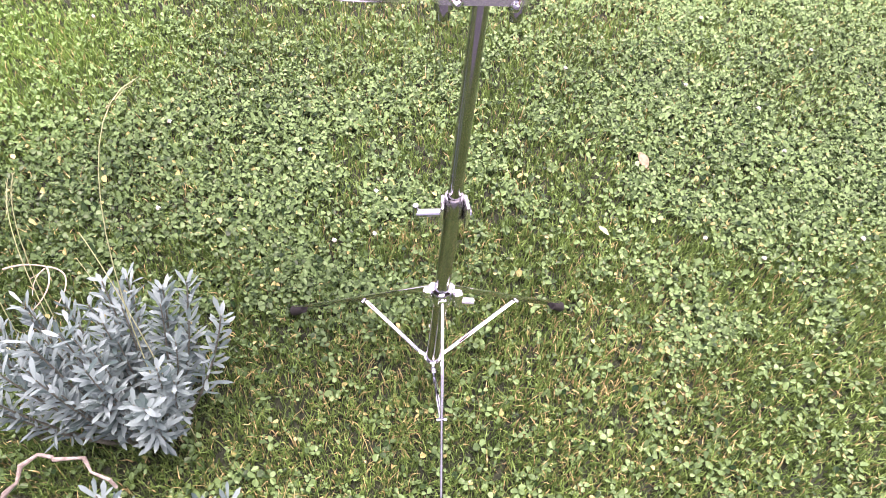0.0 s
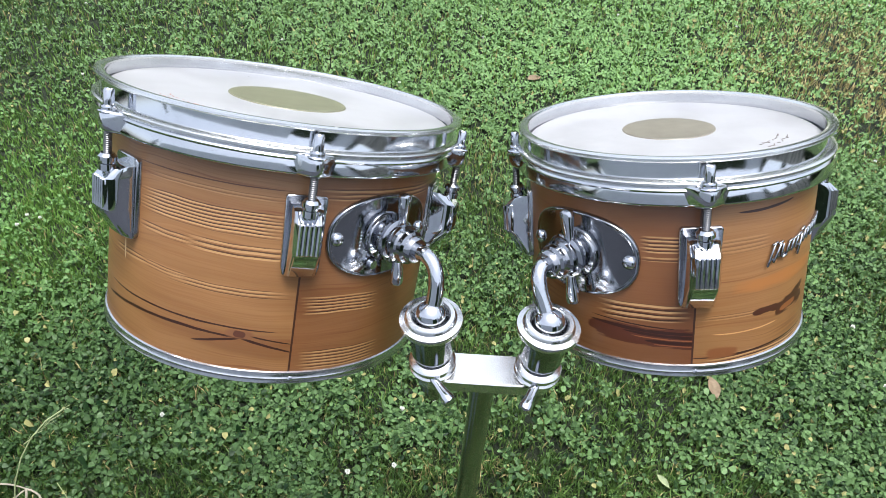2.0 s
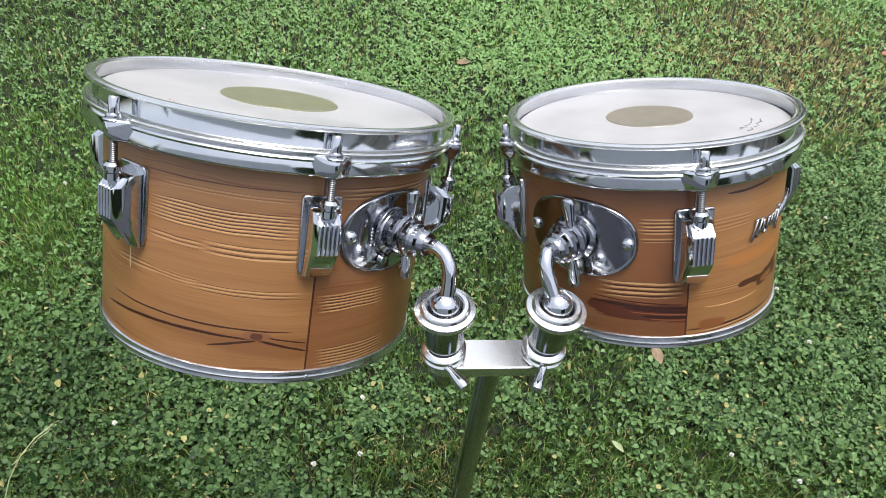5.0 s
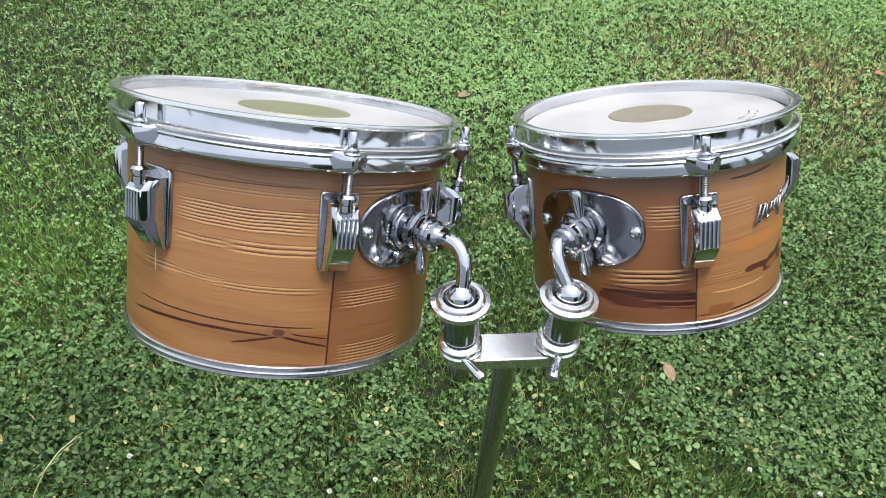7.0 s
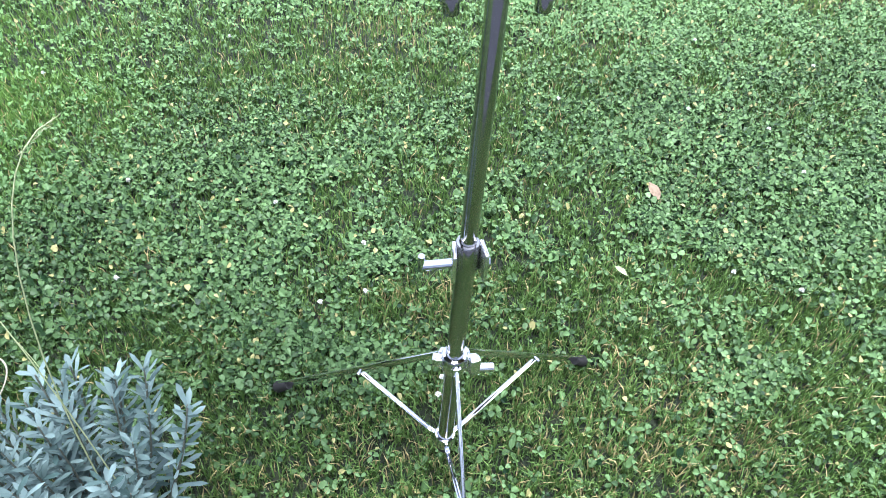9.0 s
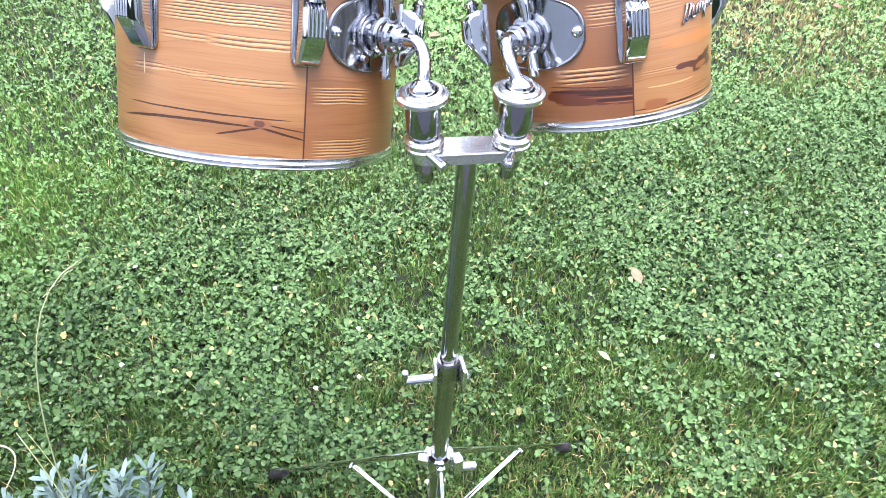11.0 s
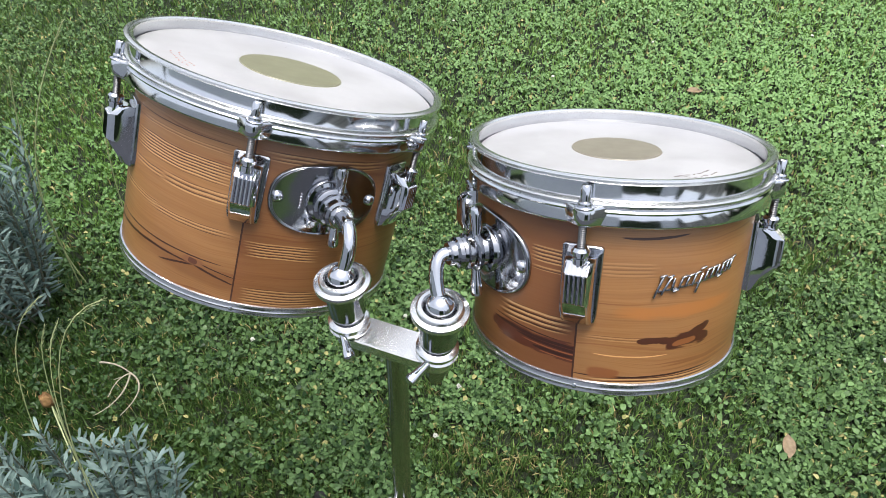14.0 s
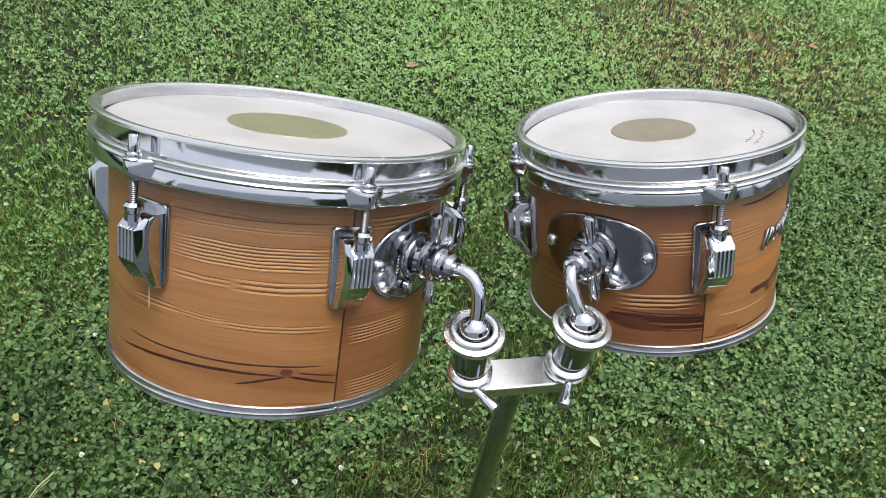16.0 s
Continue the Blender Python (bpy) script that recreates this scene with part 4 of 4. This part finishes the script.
def stand():
    base = tube_at(0)
    top = thing("drum_stand", Matrix.Translation((base.x, base.y, 0)), "chromed tripod stand holding two drums on the lawn", "stand")
    o = Matrix.Translation((-base.x, -base.y, 0))

    def add(name, bm, material, parent=top, label=""):
        bmesh.ops.transform(bm, matrix=o, verts=bm.verts)
        return part(name, bm, material, parent, label)

    add("lower_tube", rod_bm(tube_at(0.085), tube_at(0.505), 0.0113, None, 28), STEEL)
    add("upper_tube", rod_bm(tube_at(0.48), tube_at(0.799), 0.0093, None, 28), STEEL)
    # height clamp: split collar, two ears, cross bolt with a handle
    c = tube_at(0.498)
    clamp = add("height_clamp", lathe([(0.0114, -0.024), (0.0136, -0.023), (0.0138, 0.014), (0.0124, 0.017), (0.0094, 0.0172)], 28, Matrix.Translation(c)), STEEL)
    for s_ in (-1, 1):
        add("clamp_ear", box_bm(0.0055, 0.026, 0.042, Matrix.Translation(c + Vector((s_ * 0.0158, -0.011, -0.003))) @ Matrix.Rotation(radians(s_ * 6), 4, "Z"), 0.0022), CHROME_LIP, clamp, "bright clamp ear")
    bolt = rod_bm(c + Vector((-0.017, -0.014, 0.0)), c + Vector((-0.05, -0.014, -0.001)), 0.0058)
    rod_bm(c + Vector((-0.0505, -0.014, -0.008)), c + Vector((-0.0505, -0.014, 0.015)), 0.004, None, 12, bolt)
    add("clamp_handle", bolt, CHROME, clamp)
    add("clamp_nut", rod_bm(c + Vector((0.018, -0.014, 0.0)), c + Vector((0.023, -0.014, 0.0)), 0.0052, None, 6), CHROME, clamp)
    # tripod
    h = tube_at(0.3)
    hub = add("tripod_hub", lathe([(0.0116, -0.016), (0.0165, -0.015), (0.0175, -0.01), (0.0175, 0.008), (0.0155, 0.012), (0.0116, 0.013)], 28, Matrix.Translation(h)), CHROME)
    knob = rod_bm(h + Vector((0.014, 0.004, -0.004)), h + Vector((0.03, 0.004, -0.004)), 0.005)
    box_bm(0.014, 0.012, 0.032, Matrix.Translation(h + Vector((0.024, -0.012, 0.001))) @ Matrix.Rotation(radians(12), 4, "Z"), 0.003, 2, knob)
    rod_bm(h + Vector((0.028, -0.01, -0.008)), h + Vector((0.05, -0.01, -0.01)), 0.0066, None, 14, knob)
    add("hub_bolt", knob, CHROME_LIP, hub)
    add("hub_plate", box_bm(0.014, 0.012, 0.016, Matrix.Translation(h + Vector((-0.022, -0.003, 0.006))) @ Matrix.Rotation(radians(-15), 4, "Z"), 0.0025), CHROME_LIP, hub)
    k = tube_at(0.102)
    collar = add("collar", lathe([(0.0115, -0.014), (0.015, -0.013), (0.0155, 0.006), (0.0145, 0.01), (0.0115, 0.0105)], 28, Matrix.Translation(k)), CHROME)
    add("tube_tip", lathe([(0, -0.035), (0.008, -0.034), (0.0116, -0.028), (0.0118, -0.012), (0, -0.012)], 20, Matrix.Translation(k)), RUBBER, collar)
    for az, reach, share in ((145.6, 0.310, 0.43), (32.6, 0.324, 0.53), (271.0, 0.312, 0.43)):
        u = Vector((math.cos(radians(az)), math.sin(radians(az)), 0))
        hinge = h + u * 0.019
        foot = Vector((base.x, base.y, 0.008)) + u * reach
        bm = flat_bar(hinge, foot, 0.005, 0.0105)
        box_bm(0.014, 0.013, 0.016, along(hinge - u * 0.004, hinge + u), 0.003, 2, bm)
        leg = add("leg", bm, CHROME)
        # thin pale rod added for the bright line of light along the leg
        add("leg_glint", rod_bm(hinge + Vector((0, 0, 0.005)), foot + Vector((0, 0, 0.005)), 0.0021, None, 10), CHROME_LIP, leg, "thin pale rod for the glint along the leg")
        d = (foot - hinge).normalized()
        tip = lathe([(0, -0.03), (0.0072, -0.03), (0.0082, -0.018), (0.0098, -0.004), (0.0105, 0.006), (0.008, 0.011), (0, 0.012)], 16, Matrix.Translation(foot + Vector((0, 0, -0.006))) @ d.to_track_quat("Z", "Y").to_matrix().to_4x4())
        add("rubber_foot", tip, RUBBER, leg, "black rubber foot")
        mid = hinge.lerp(foot, share) + Vector((0, 0, -0.006))
        low = k + u * 0.0165
        bend = low.lerp(mid, 0.1) + Vector((0, 0, -0.004))
        bm = flat_bar(low, bend, 0.007, 0.0035)
        flat_bar(bend, mid, 0.007, 0.0035, bm)
        rod_bm(mid + Vector((-u.y, u.x, 0)) * 0.008, mid - Vector((-u.y, u.x, 0)) * 0.008, 0.0032, None, 10, bm)
        add("strut", bm, CHROME)
    # cross bar with rounded ends
    bm = bmesh.new()
    pts = []
    for s_ in (1, -1):
        for i in range(9):
            a = radians(-90 + 22.5 * i) if s_ > 0 else radians(90 + 22.5 * i)
            pts.append((s_ * 0.037 + 0.0135 * math.cos(a), 0.0135 * math.sin(a) + 0.001))
    lo = [bm.verts.new((x, y, 0.7965)) for x, y in pts]
    hi = [bm.verts.new((x, y, 0.8085)) for x, y in pts]
    bm.faces.new(lo[::-1])
    bm.faces.new(hi)
    for i in range(len(pts)):
        j = (i + 1) % len(pts)
        bm.faces.new((lo[i], lo[j], hi[j], hi[i]))
    bmesh.ops.bevel(bm, geom=[e for e in bm.edges if abs(e.verts[0].co.z - e.verts[1].co.z) < 1e-6], offset=0.0012, segments=2, affect="EDGES")
    add("cross_bar", bm, CHROME_LIP)
    for s_, drum, az, rad, zr in ((-1, BIG, 46.9, 0.1246, 0.1877 - 0.0765), (1, SMALL, -44.8, 0.1047, 0.1595 - 0.0735)):
        ball = Vector((s_ * 0.0402, 0.003, 0.8615))
        foot = Vector((s_ * 0.0378, 0.001, 0.8085))
        up = (ball - foot).normalized()
        m = Matrix.Translation(foot) @ up.to_track_quat("Z", "Y").to_matrix().to_4x4()
        body = lathe([(0, 0.0002), (0.0162, 0.0002), (0.0165, 0.0022), (0.0152, 0.0036), (0.0152, 0.0046), (0.0164, 0.0058), (0.0164, 0.0082), (0.015, 0.0096), (0.013, 0.0106), (0.0126, 0.0125), (0.0146, 0.0165), (0.0149, 0.018), (0.0149, 0.045), (0, 0.045)], 36, m)
        clamp = add("ball_clamp", body, CHROME_DIM, top, "round chrome ball clamp")
        add("clamp_ring", lathe([(0.0149, 0.0445), (0.0185, 0.0446), (0.0217, 0.0462), (0.0222, 0.0488), (0.0217, 0.0504), (0.0182, 0.0514), (0.0176, 0.0532), (0.0164, 0.0544), (0.0138, 0.0546), (0.0128, 0.0535), (0.0124, 0.0475), (0.0135, 0.0455)], 44, m), CHROME_LIP, clamp)
        add("under_bolt", lathe([(0, -0.034), (0.0065, -0.034), (0.0072, -0.032), (0.0072, -0.022), (0.0105, -0.021), (0.0105, -0.0124), (0, -0.0124)], 20, m), STEEL, clamp)
        add("base_ring", lathe([(0.0126, 0.0003), (0.0166, 0.0003), (0.0169, 0.0022), (0.0156, 0.0036), (0.0156, 0.0046), (0.0168, 0.0058), (0.0168, 0.0082), (0.0153, 0.0098), (0.0128, 0.0108)], 36, m), CHROME_LIP, clamp)
        side = rod_bm(m @ Vector((s_ * 0.014, -0.004, 0.035)), m @ Vector((s_ * 0.0215, -0.006, 0.0345)), 0.0026)
        rod_bm(m @ Vector((s_ * 0.021, -0.006, 0.0345)), m @ Vector((s_ * 0.0245, -0.0068, 0.0343)), 0.0034, None, 10, side)
        add("side_screw", side, CHROME, clamp)
        # wing screw at the foot
        p = foot + Vector((s_ * -0.002, -0.0145, 0.002))
        q = p + (Vector((0.010, -0.0125, -0.003)) if s_ < 0 else Vector((-0.006, -0.0135, -0.003)))
        d = (q - p).normalized()
        wing = lathe([(0, -0.002), (0.0036, -0.002), (0.0034, 0.005), (0.0042, 0.012), (0.0052, 0.0165), (0.0048, 0.0195), (0.0025, 0.021), (0, 0.0212)], 14, Matrix.Translation(p) @ d.to_track_quat("Z", "Y").to_matrix().to_4x4())
        add("wing_screw", wing, CHROME, clamp)
        # bent arm with its ball
        start = drum @ spin(az) @ Vector((rad + 0.029, 0, zr))
        elbow = drum @ spin(az) @ Vector((rad + 0.058 if s_ < 0 else rad + 0.047, 0, zr))
        turn = elbow + (ball - elbow) * 0.0
        pts = [start] + curve_points(start.lerp(turn, 0.25), turn + (turn - ball).normalized() * 0.003, turn.lerp(ball, 0.8), 14) + [ball]
        arm = add("arm", tube_path(pts, 0.0054, 16), CHROME, top, "bent chrome arm")
        add("arm_ball", lathe([(0, -0.0112)] + [(0.0112 * math.cos(radians(a)), 0.0112 * math.sin(radians(a))) for a in range(-75, 90, 15)] + [(0, 0.0112)], 28, Matrix.Translation(ball + Vector((0, 0, -0.001)))), CHROME, arm)
    return top


stand()


# ---- garden plants beside the stand ----
def leaf_blade(bm, p, d, length, width, droop, up=Vector((0, 0, 1))):
    d = d.normalized()
    side = d.cross(up)
    side = side.normalized() if side.length > 1e-3 else Vector((1, 0, 0))
    nrm = side.cross(d)
    rows = []
    for t, w in ((0.0, 0.3), (0.4, 0.85), (0.78, 1.0), (1.0, 0.0)):
        c = p + d * length * t - nrm * droop * length * t * t
        if w:
            rows.append([bm.verts.new(c + side * width * 0.5 * w * s - nrm * width * 0.12 * (s == 0)) for s in (-1, 0, 1)])
        else:
            rows.append([bm.verts.new(c)])
    for a, b in zip(rows, rows[1:]):
        if len(b) == 3:
            bm.faces.new((a[0], a[1], b[1], b[0]))
            bm.faces.new((a[1], a[2], b[2], b[1]))
        else:
            bm.faces.new((a[0], a[1], b[0]))
            bm.faces.new((a[1], a[2], b[0]))


def silver_bush(x, y, spread_x, spread_y, height, shoots, seed, label, low=3):
    rng = random.Random(seed)
    top = thing("silver_bush", Matrix.Translation((x, y, GROUND)), label, "shrub", "silver bushes")
    stems, leaves = bmesh.new(), bmesh.new()
    for i in range(shoots):
        a, r = rng.uniform(0, 6.283), math.sqrt(rng.random())
        tip = Vector((spread_x * r * math.cos(a), spread_y * r * math.sin(a), height * (1 - 0.15 * r * r) * rng.uniform(0.72, 1.04) - GROUND))
        root = Vector((tip.x * 0.3, tip.y * 0.3, 0.0))
        mid = Vector((tip.x * 0.8, tip.y * 0.8, tip.z * 0.5))
        path = curve_points(root, mid, tip, 7)
        tube_path(path, lambda t: 0.0032 * (1 - 0.7 * t), 5, stems)
        d = (path[-1] - path[-3]).normalized()
        n = rng.randint(22, 32) + 13 * (3 - low)
        for k in range(n):
            t = (k / (n - 1)) ** 0.8
            span = t * (6.99 - low)
            q = path[low + int(span)].lerp(path[low + 1 + int(span)], span % 1)
            b = k * 2.4 + rng.uniform(-0.3, 0.3)
            o = d.orthogonal().normalized()
            out = (math.cos(b) * o + math.sin(b) * d.cross(o)).normalized()
            rise = 0.45 + 0.9 * t
            leaf_blade(leaves, q, out + d * rise, rng.uniform(0.028, 0.048) * (1.1 - 0.4 * t), rng.uniform(0.0045, 0.0078), rng.uniform(-0.15, 0.35), d)
    part("stem", stems, WOODY, top, "grey woody stems")
    part("leaves", leaves, SILVER, top, "narrow silver-grey leaves")
    return top


silver_bush(-0.515, -0.07, 0.2, 0.12, 0.36, 46, 21, "low silver-grey leafy bush beside the drum stand", 2)
silver_bush(-1.14, 0.34, 0.17, 0.2, 0.49, 44, 22, "taller blue-grey leafy bush at the bed's edge", 1)
silver_bush(-0.37, -0.32, 0.09, 0.05, 0.35, 14, 23, "small silver-grey bush with few shoots by the stand")


def dead_branch():
    top = thing("dry_twig", Matrix.Translation((-0.62, -0.36, 0)), "thick bleached dry stem arching beside the silver bush", "twig")
    path = curve_points((0, 0, GROUND), (0.03, 0.02, 0.3), (0.10, 0.085, 0.352), 10) + curve_points((0.10, 0.085, 0.352), (0.15, 0.11, 0.36), (0.205, 0.06, 0.33), 8)[1:]
    path = [p + Vector((0.006 * math.sin(i * 2.3), 0.005 * math.cos(i * 1.7), 0.005 * math.sin(i * 3.1))) * min(1, i / 4) for i, p in enumerate(path)]
    part("stem", tube_path(path, lambda t: (0.0036 - 0.0016 * t) * (1 + 0.3 * math.sin(t * 47)), 8), BARK, top)


dead_branch()


def grass_stalk(points, label, head=True, thick=0.0008):
    pts = [Vector(p) for p in points]
    top = thing("grass_stalk", Matrix.Translation((pts[0].x, pts[0].y, 0)), label, "grass stalk", "seeding grass stalks")
    o = Matrix.Translation((-pts[0].x, -pts[0].y, 0))
    path = curve_points(pts[0] + Vector((0, 0, GROUND)), pts[1], pts[2], 14)
    bm = tube_path(path, lambda t: thick * (1.1 - 0.35 * t), 6)
    bmesh.ops.transform(bm, matrix=o, verts=bm.verts)
    part("stem", bm, STALK, top)
    if head:
        bm = bmesh.new()
        d = (path[-1] - path[-3]).normalized()
        rng = random.Random(int(abs(pts[0].x) * 1000))
        for k in range(22):
            q = path[-1] - d * 0.045 * (1 - k / 21)
            b = k * 2.4
            u = d.orthogonal().normalized()
            leaf_blade(bm, q, d * 3.2 + math.cos(b) * u + math.sin(b) * d.cross(u), rng.uniform(0.006, 0.01), 1.3 * thick, 0.1, d)
        bmesh.ops.transform(bm, matrix=o, verts=bm.verts)
        part("seed_head", bm, STALK, top, "pale seed head")
    return top


grass_stalk([(-1.09, 0.46, 0), (-1.157, 0.44, 0.314), (-0.973, 0.598, 0.62)], "tall pale grass stalk with a nodding seed head", True, 0.0015)
grass_stalk([(-0.99, 0.56, 0), (-0.99, 0.56, 0.26), (-0.95, 0.59, 0.44)], "pale grass stalk standing by the bush", True, 0.0014)
grass_stalk([(-0.45, -0.10, 0), (-0.46, -0.06, 0.68), (-0.37, 0.03, 0.672)], "tall bent grass stalk rising from the silver bush")
grass_stalk([(-1.1, 0.45, 0), (-1.1, 0.46, 0.36), (-1.04, 0.5, 0.56)], "upright thin grass stalk by the bush", True, 0.0014)
grass_stalk([(-0.60, -0.02, 0), (-0.63, 0.03, 0.40), (-0.586, 0.067, 0.484)], "thin yellow grass stalk rising behind the bush")
grass_stalk([(-0.61, -0.02, 0), (-0.64, 0.03, 0.38), (-0.629, 0.108, 0.428)], "thin forked yellow stalk beside the bush")
grass_stalk([(-0.66, -0.03, 0), (-0.70, 0.02, 0.44), (-0.628, 0.101, 0.49)], "pale grass stalk leaning over the bush")
grass_stalk([(-0.43, -0.09, 0), (-0.43, -0.08, 0.42), (-0.479, -0.028, 0.48)], "thin bare yellow stalk in the bush", False)
grass_stalk([(-0.655, 0.21, 0), (-0.665, 0.225, 0.03), (-0.692, 0.249, 0.075)], "short dry straw leaning in the lawn", False)


def dry_twig():
    top = thing("dry_twig", Matrix.Translation((-0.78, 0.22, 0)), "bleached dry twig with curling roots on the grass", "twig")
    o = Matrix.Translation((0.78, -0.22, 0))
    runs = [("main_stem", [(-0.84, 0.249, 0.04), (-0.795, 0.256, 0.055), (-0.753, 0.245, 0.052)], 0.0024),
            ("branch", [(-0.753, 0.245, 0.052), (-0.683, 0.23, 0.062), (-0.721, 0.164, 0.03)], 0.002),
            ("branch", [(-0.753, 0.245, 0.052), (-0.716, 0.186, 0.055), (-0.773, 0.144, 0.028)], 0.002),
            ("branch", [(-0.757, 0.242, 0.05), (-0.774, 0.222, 0.05), (-0.769, 0.188, 0.035)], 0.0016),
            ("branch", [(-0.755, 0.243, 0.051), (-0.765, 0.235, 0.045), (-0.785, 0.225, 0.038)], 0.0013)]
    for name, p, r in runs:
        bm = tube_path(curve_points(*p, 12), lambda t: r * (1 - 0.55 * t), 7)
        bmesh.ops.transform(bm, matrix=o, verts=bm.verts)
        part(name, bm, DRYTWIG, top)
    return top


dry_twig()


def dry_bud():
    top = thing("dried_bud", Matrix.Translation((-0.862, 0.13, GROUND)), "withered brown flower bud lying in the grass", "flower")
    bm = tube_path(curve_points((0.012, -0.012, 0), (0.004, -0.004, 0.03), (-0.004, 0.002, 0.056), 8), 0.0013, 6)
    part("stem", bm, STALK, top)
    part("long_stem", tube_path(curve_points((-0.004, 0.002, 0.056), (0.05, -0.03, 0.075), (0.115, -0.075, 0.03), 10), 0.0014, 6), STALK, top)
    bm = lathe([(0, 0), (0.007, 0.004), (0.013, 0.014), (0.012, 0.026), (0.007, 0.034), (0, 0.03)], 10, Matrix.Translation((-0.004, 0.003, 0.052)) @ Matrix.Rotation(radians(-20), 4, "Y"))
    for v in bm.verts:
        v.co += Vector((noise.noise(v.co * 200), noise.noise(v.co * 210 + Vector((3, 3, 3))), 0.8 * noise.noise(v.co * 150))) * 0.008
    part("bud", bm, BUD, top, "brown papery bud")


dry_bud()


def dead_leaf(x, y, length, width, turn, tilt, material, label):
    top = thing("fallen_leaf", Matrix.Translation((x, y, swell(x, y) + 0.028)) @ Matrix.Rotation(radians(turn), 4, "Z") @ Matrix.Rotation(radians(tilt), 4, "Y"), label, "leaf", "fallen leaves")
    bm = bmesh.new()
    rows = []
    n = 10
    for i in range(n + 1):
        t = i / n
        w = width * 0.5 * (math.sin(math.pi * min(1, t * 1.04)) ** 0.75 if 0 < t < 1 else 0.02)
        row = []
        for s in (-1, -0.5, 0, 0.5, 1):
            wob = 0.05 * noise.noise(Vector((t * 6 + x * 9, s * 2, y * 9)))
            row.append(bm.verts.new(((t - 0.5) * length, s * w * (1 + 2 * wob), 0.10 * length * (s * s) * math.sin(math.pi * t) + 0.12 * length * (t - 0.5) ** 2 + wob * length * 0.3)))
        rows.append(row)
    for a, b in zip(rows, rows[1:]):
        for i in range(4):
            bm.faces.new((a[i], a[i + 1], b[i + 1], b[i]))
    ext = bmesh.ops.extrude_face_region(bm, geom=bm.faces[:])
    for g in ext["geom"]:
        if isinstance(g, bmesh.types.BMVert):
            g.co.z += 0.0006
    part("blade", bm, material, top)
    part("leaf_stalk", tube_path(curve_points((-length * 0.5, 0, 0.03 * length), (-length * 0.62, 0, 0.02), (-length * 0.72, 0.003, 0.0), 5), 0.0007, 5), material, top)


dead_leaf(0.534, 0.594, 0.05, 0.026, 100, -12, TAN_LEAF, "tan curled dead leaf lying on the clover")
dead_leaf(0.389, 0.368, 0.032, 0.013, -50, 8, PALE_LEAF, "pale yellowish dead leaf lying on the clover")
dead_leaf(0.2, 1.83, 0.055, 0.035, 30, 4, TAN_LEAF, "light brown dead leaf on the far lawn")
dead_leaf(1.83, 1.98, 0.05, 0.032, 10, 6, RED_LEAF, "reddish dead leaf on the dry lawn patch")


def flower(x, y):
    top = thing("clover_flower", Matrix.Translation((x, y, swell(x, y))), "small round white clover blossom in the lawn", "flower", "clover blossoms")
    part("stem", rod_bm((0, 0, 0), (0.002, 0.001, 0.029), 0.0008, None, 5), STALK, top)
    bm = bmesh.new()
    rng = random.Random(int(x * 1000) + 7)
    for k in range(26):
        u = 1 - 1.6 * (k + 0.5) / 26
        a = k * 2.4
        rr = math.sqrt(max(0, 1 - u * u))
        d = Vector((rr * math.cos(a), rr * math.sin(a), u * 0.8 + 0.35))
        leaf_blade(bm, Vector((0.002, 0.001, 0.031)), d, rng.uniform(0.0045, 0.0065), 0.0024, -0.15, Vector((0.1, 0.2, 1)))
    part("petals", bm, PETAL, top, "white petals")
    return top


bloom = flower(0.614, 0.343)
spots = [(-0.117, 0.485), (-0.12, 0.36), (-0.30, 0.62), (0.72, 0.88), (0.9, 0.62), (1.15, 1.05), (0.3, 1.5), (0.75, 1.72), (-0.45, 1.3), (1.2, 1.45), (-0.9, 1.15), (1.75, 1.6), (0.02, 2.1),
         (0.55, 2.35), (-0.7, 2.0), (-1.3, 1.7), (1.0, 2.3), (1.6, 2.55), (-0.2, 2.6), (-1.1, 2.5), (2.1, 2.2), (0.4, 0.95), (0.98, 0.33), (-0.62, 0.72), (-1.5, 2.2), (0.86, 1.2), (-0.25, 1.75),
         (-0.011, 0.123), (0.0, 0.156), (-0.206, 0.344), (0.732, 0.286), (0.893, 0.787), (-0.591, 0.436), (0.83, 1.52), (0.01, 2.27), (-1.142, 1.0), (-1.106, 0.99), (-1.149, 0.962)]
for x, y in spots:
    copy_thing(bloom, Matrix.Translation((x, y, swell(x, y))) @ Matrix.Rotation(x * 40, 4, "Z"))
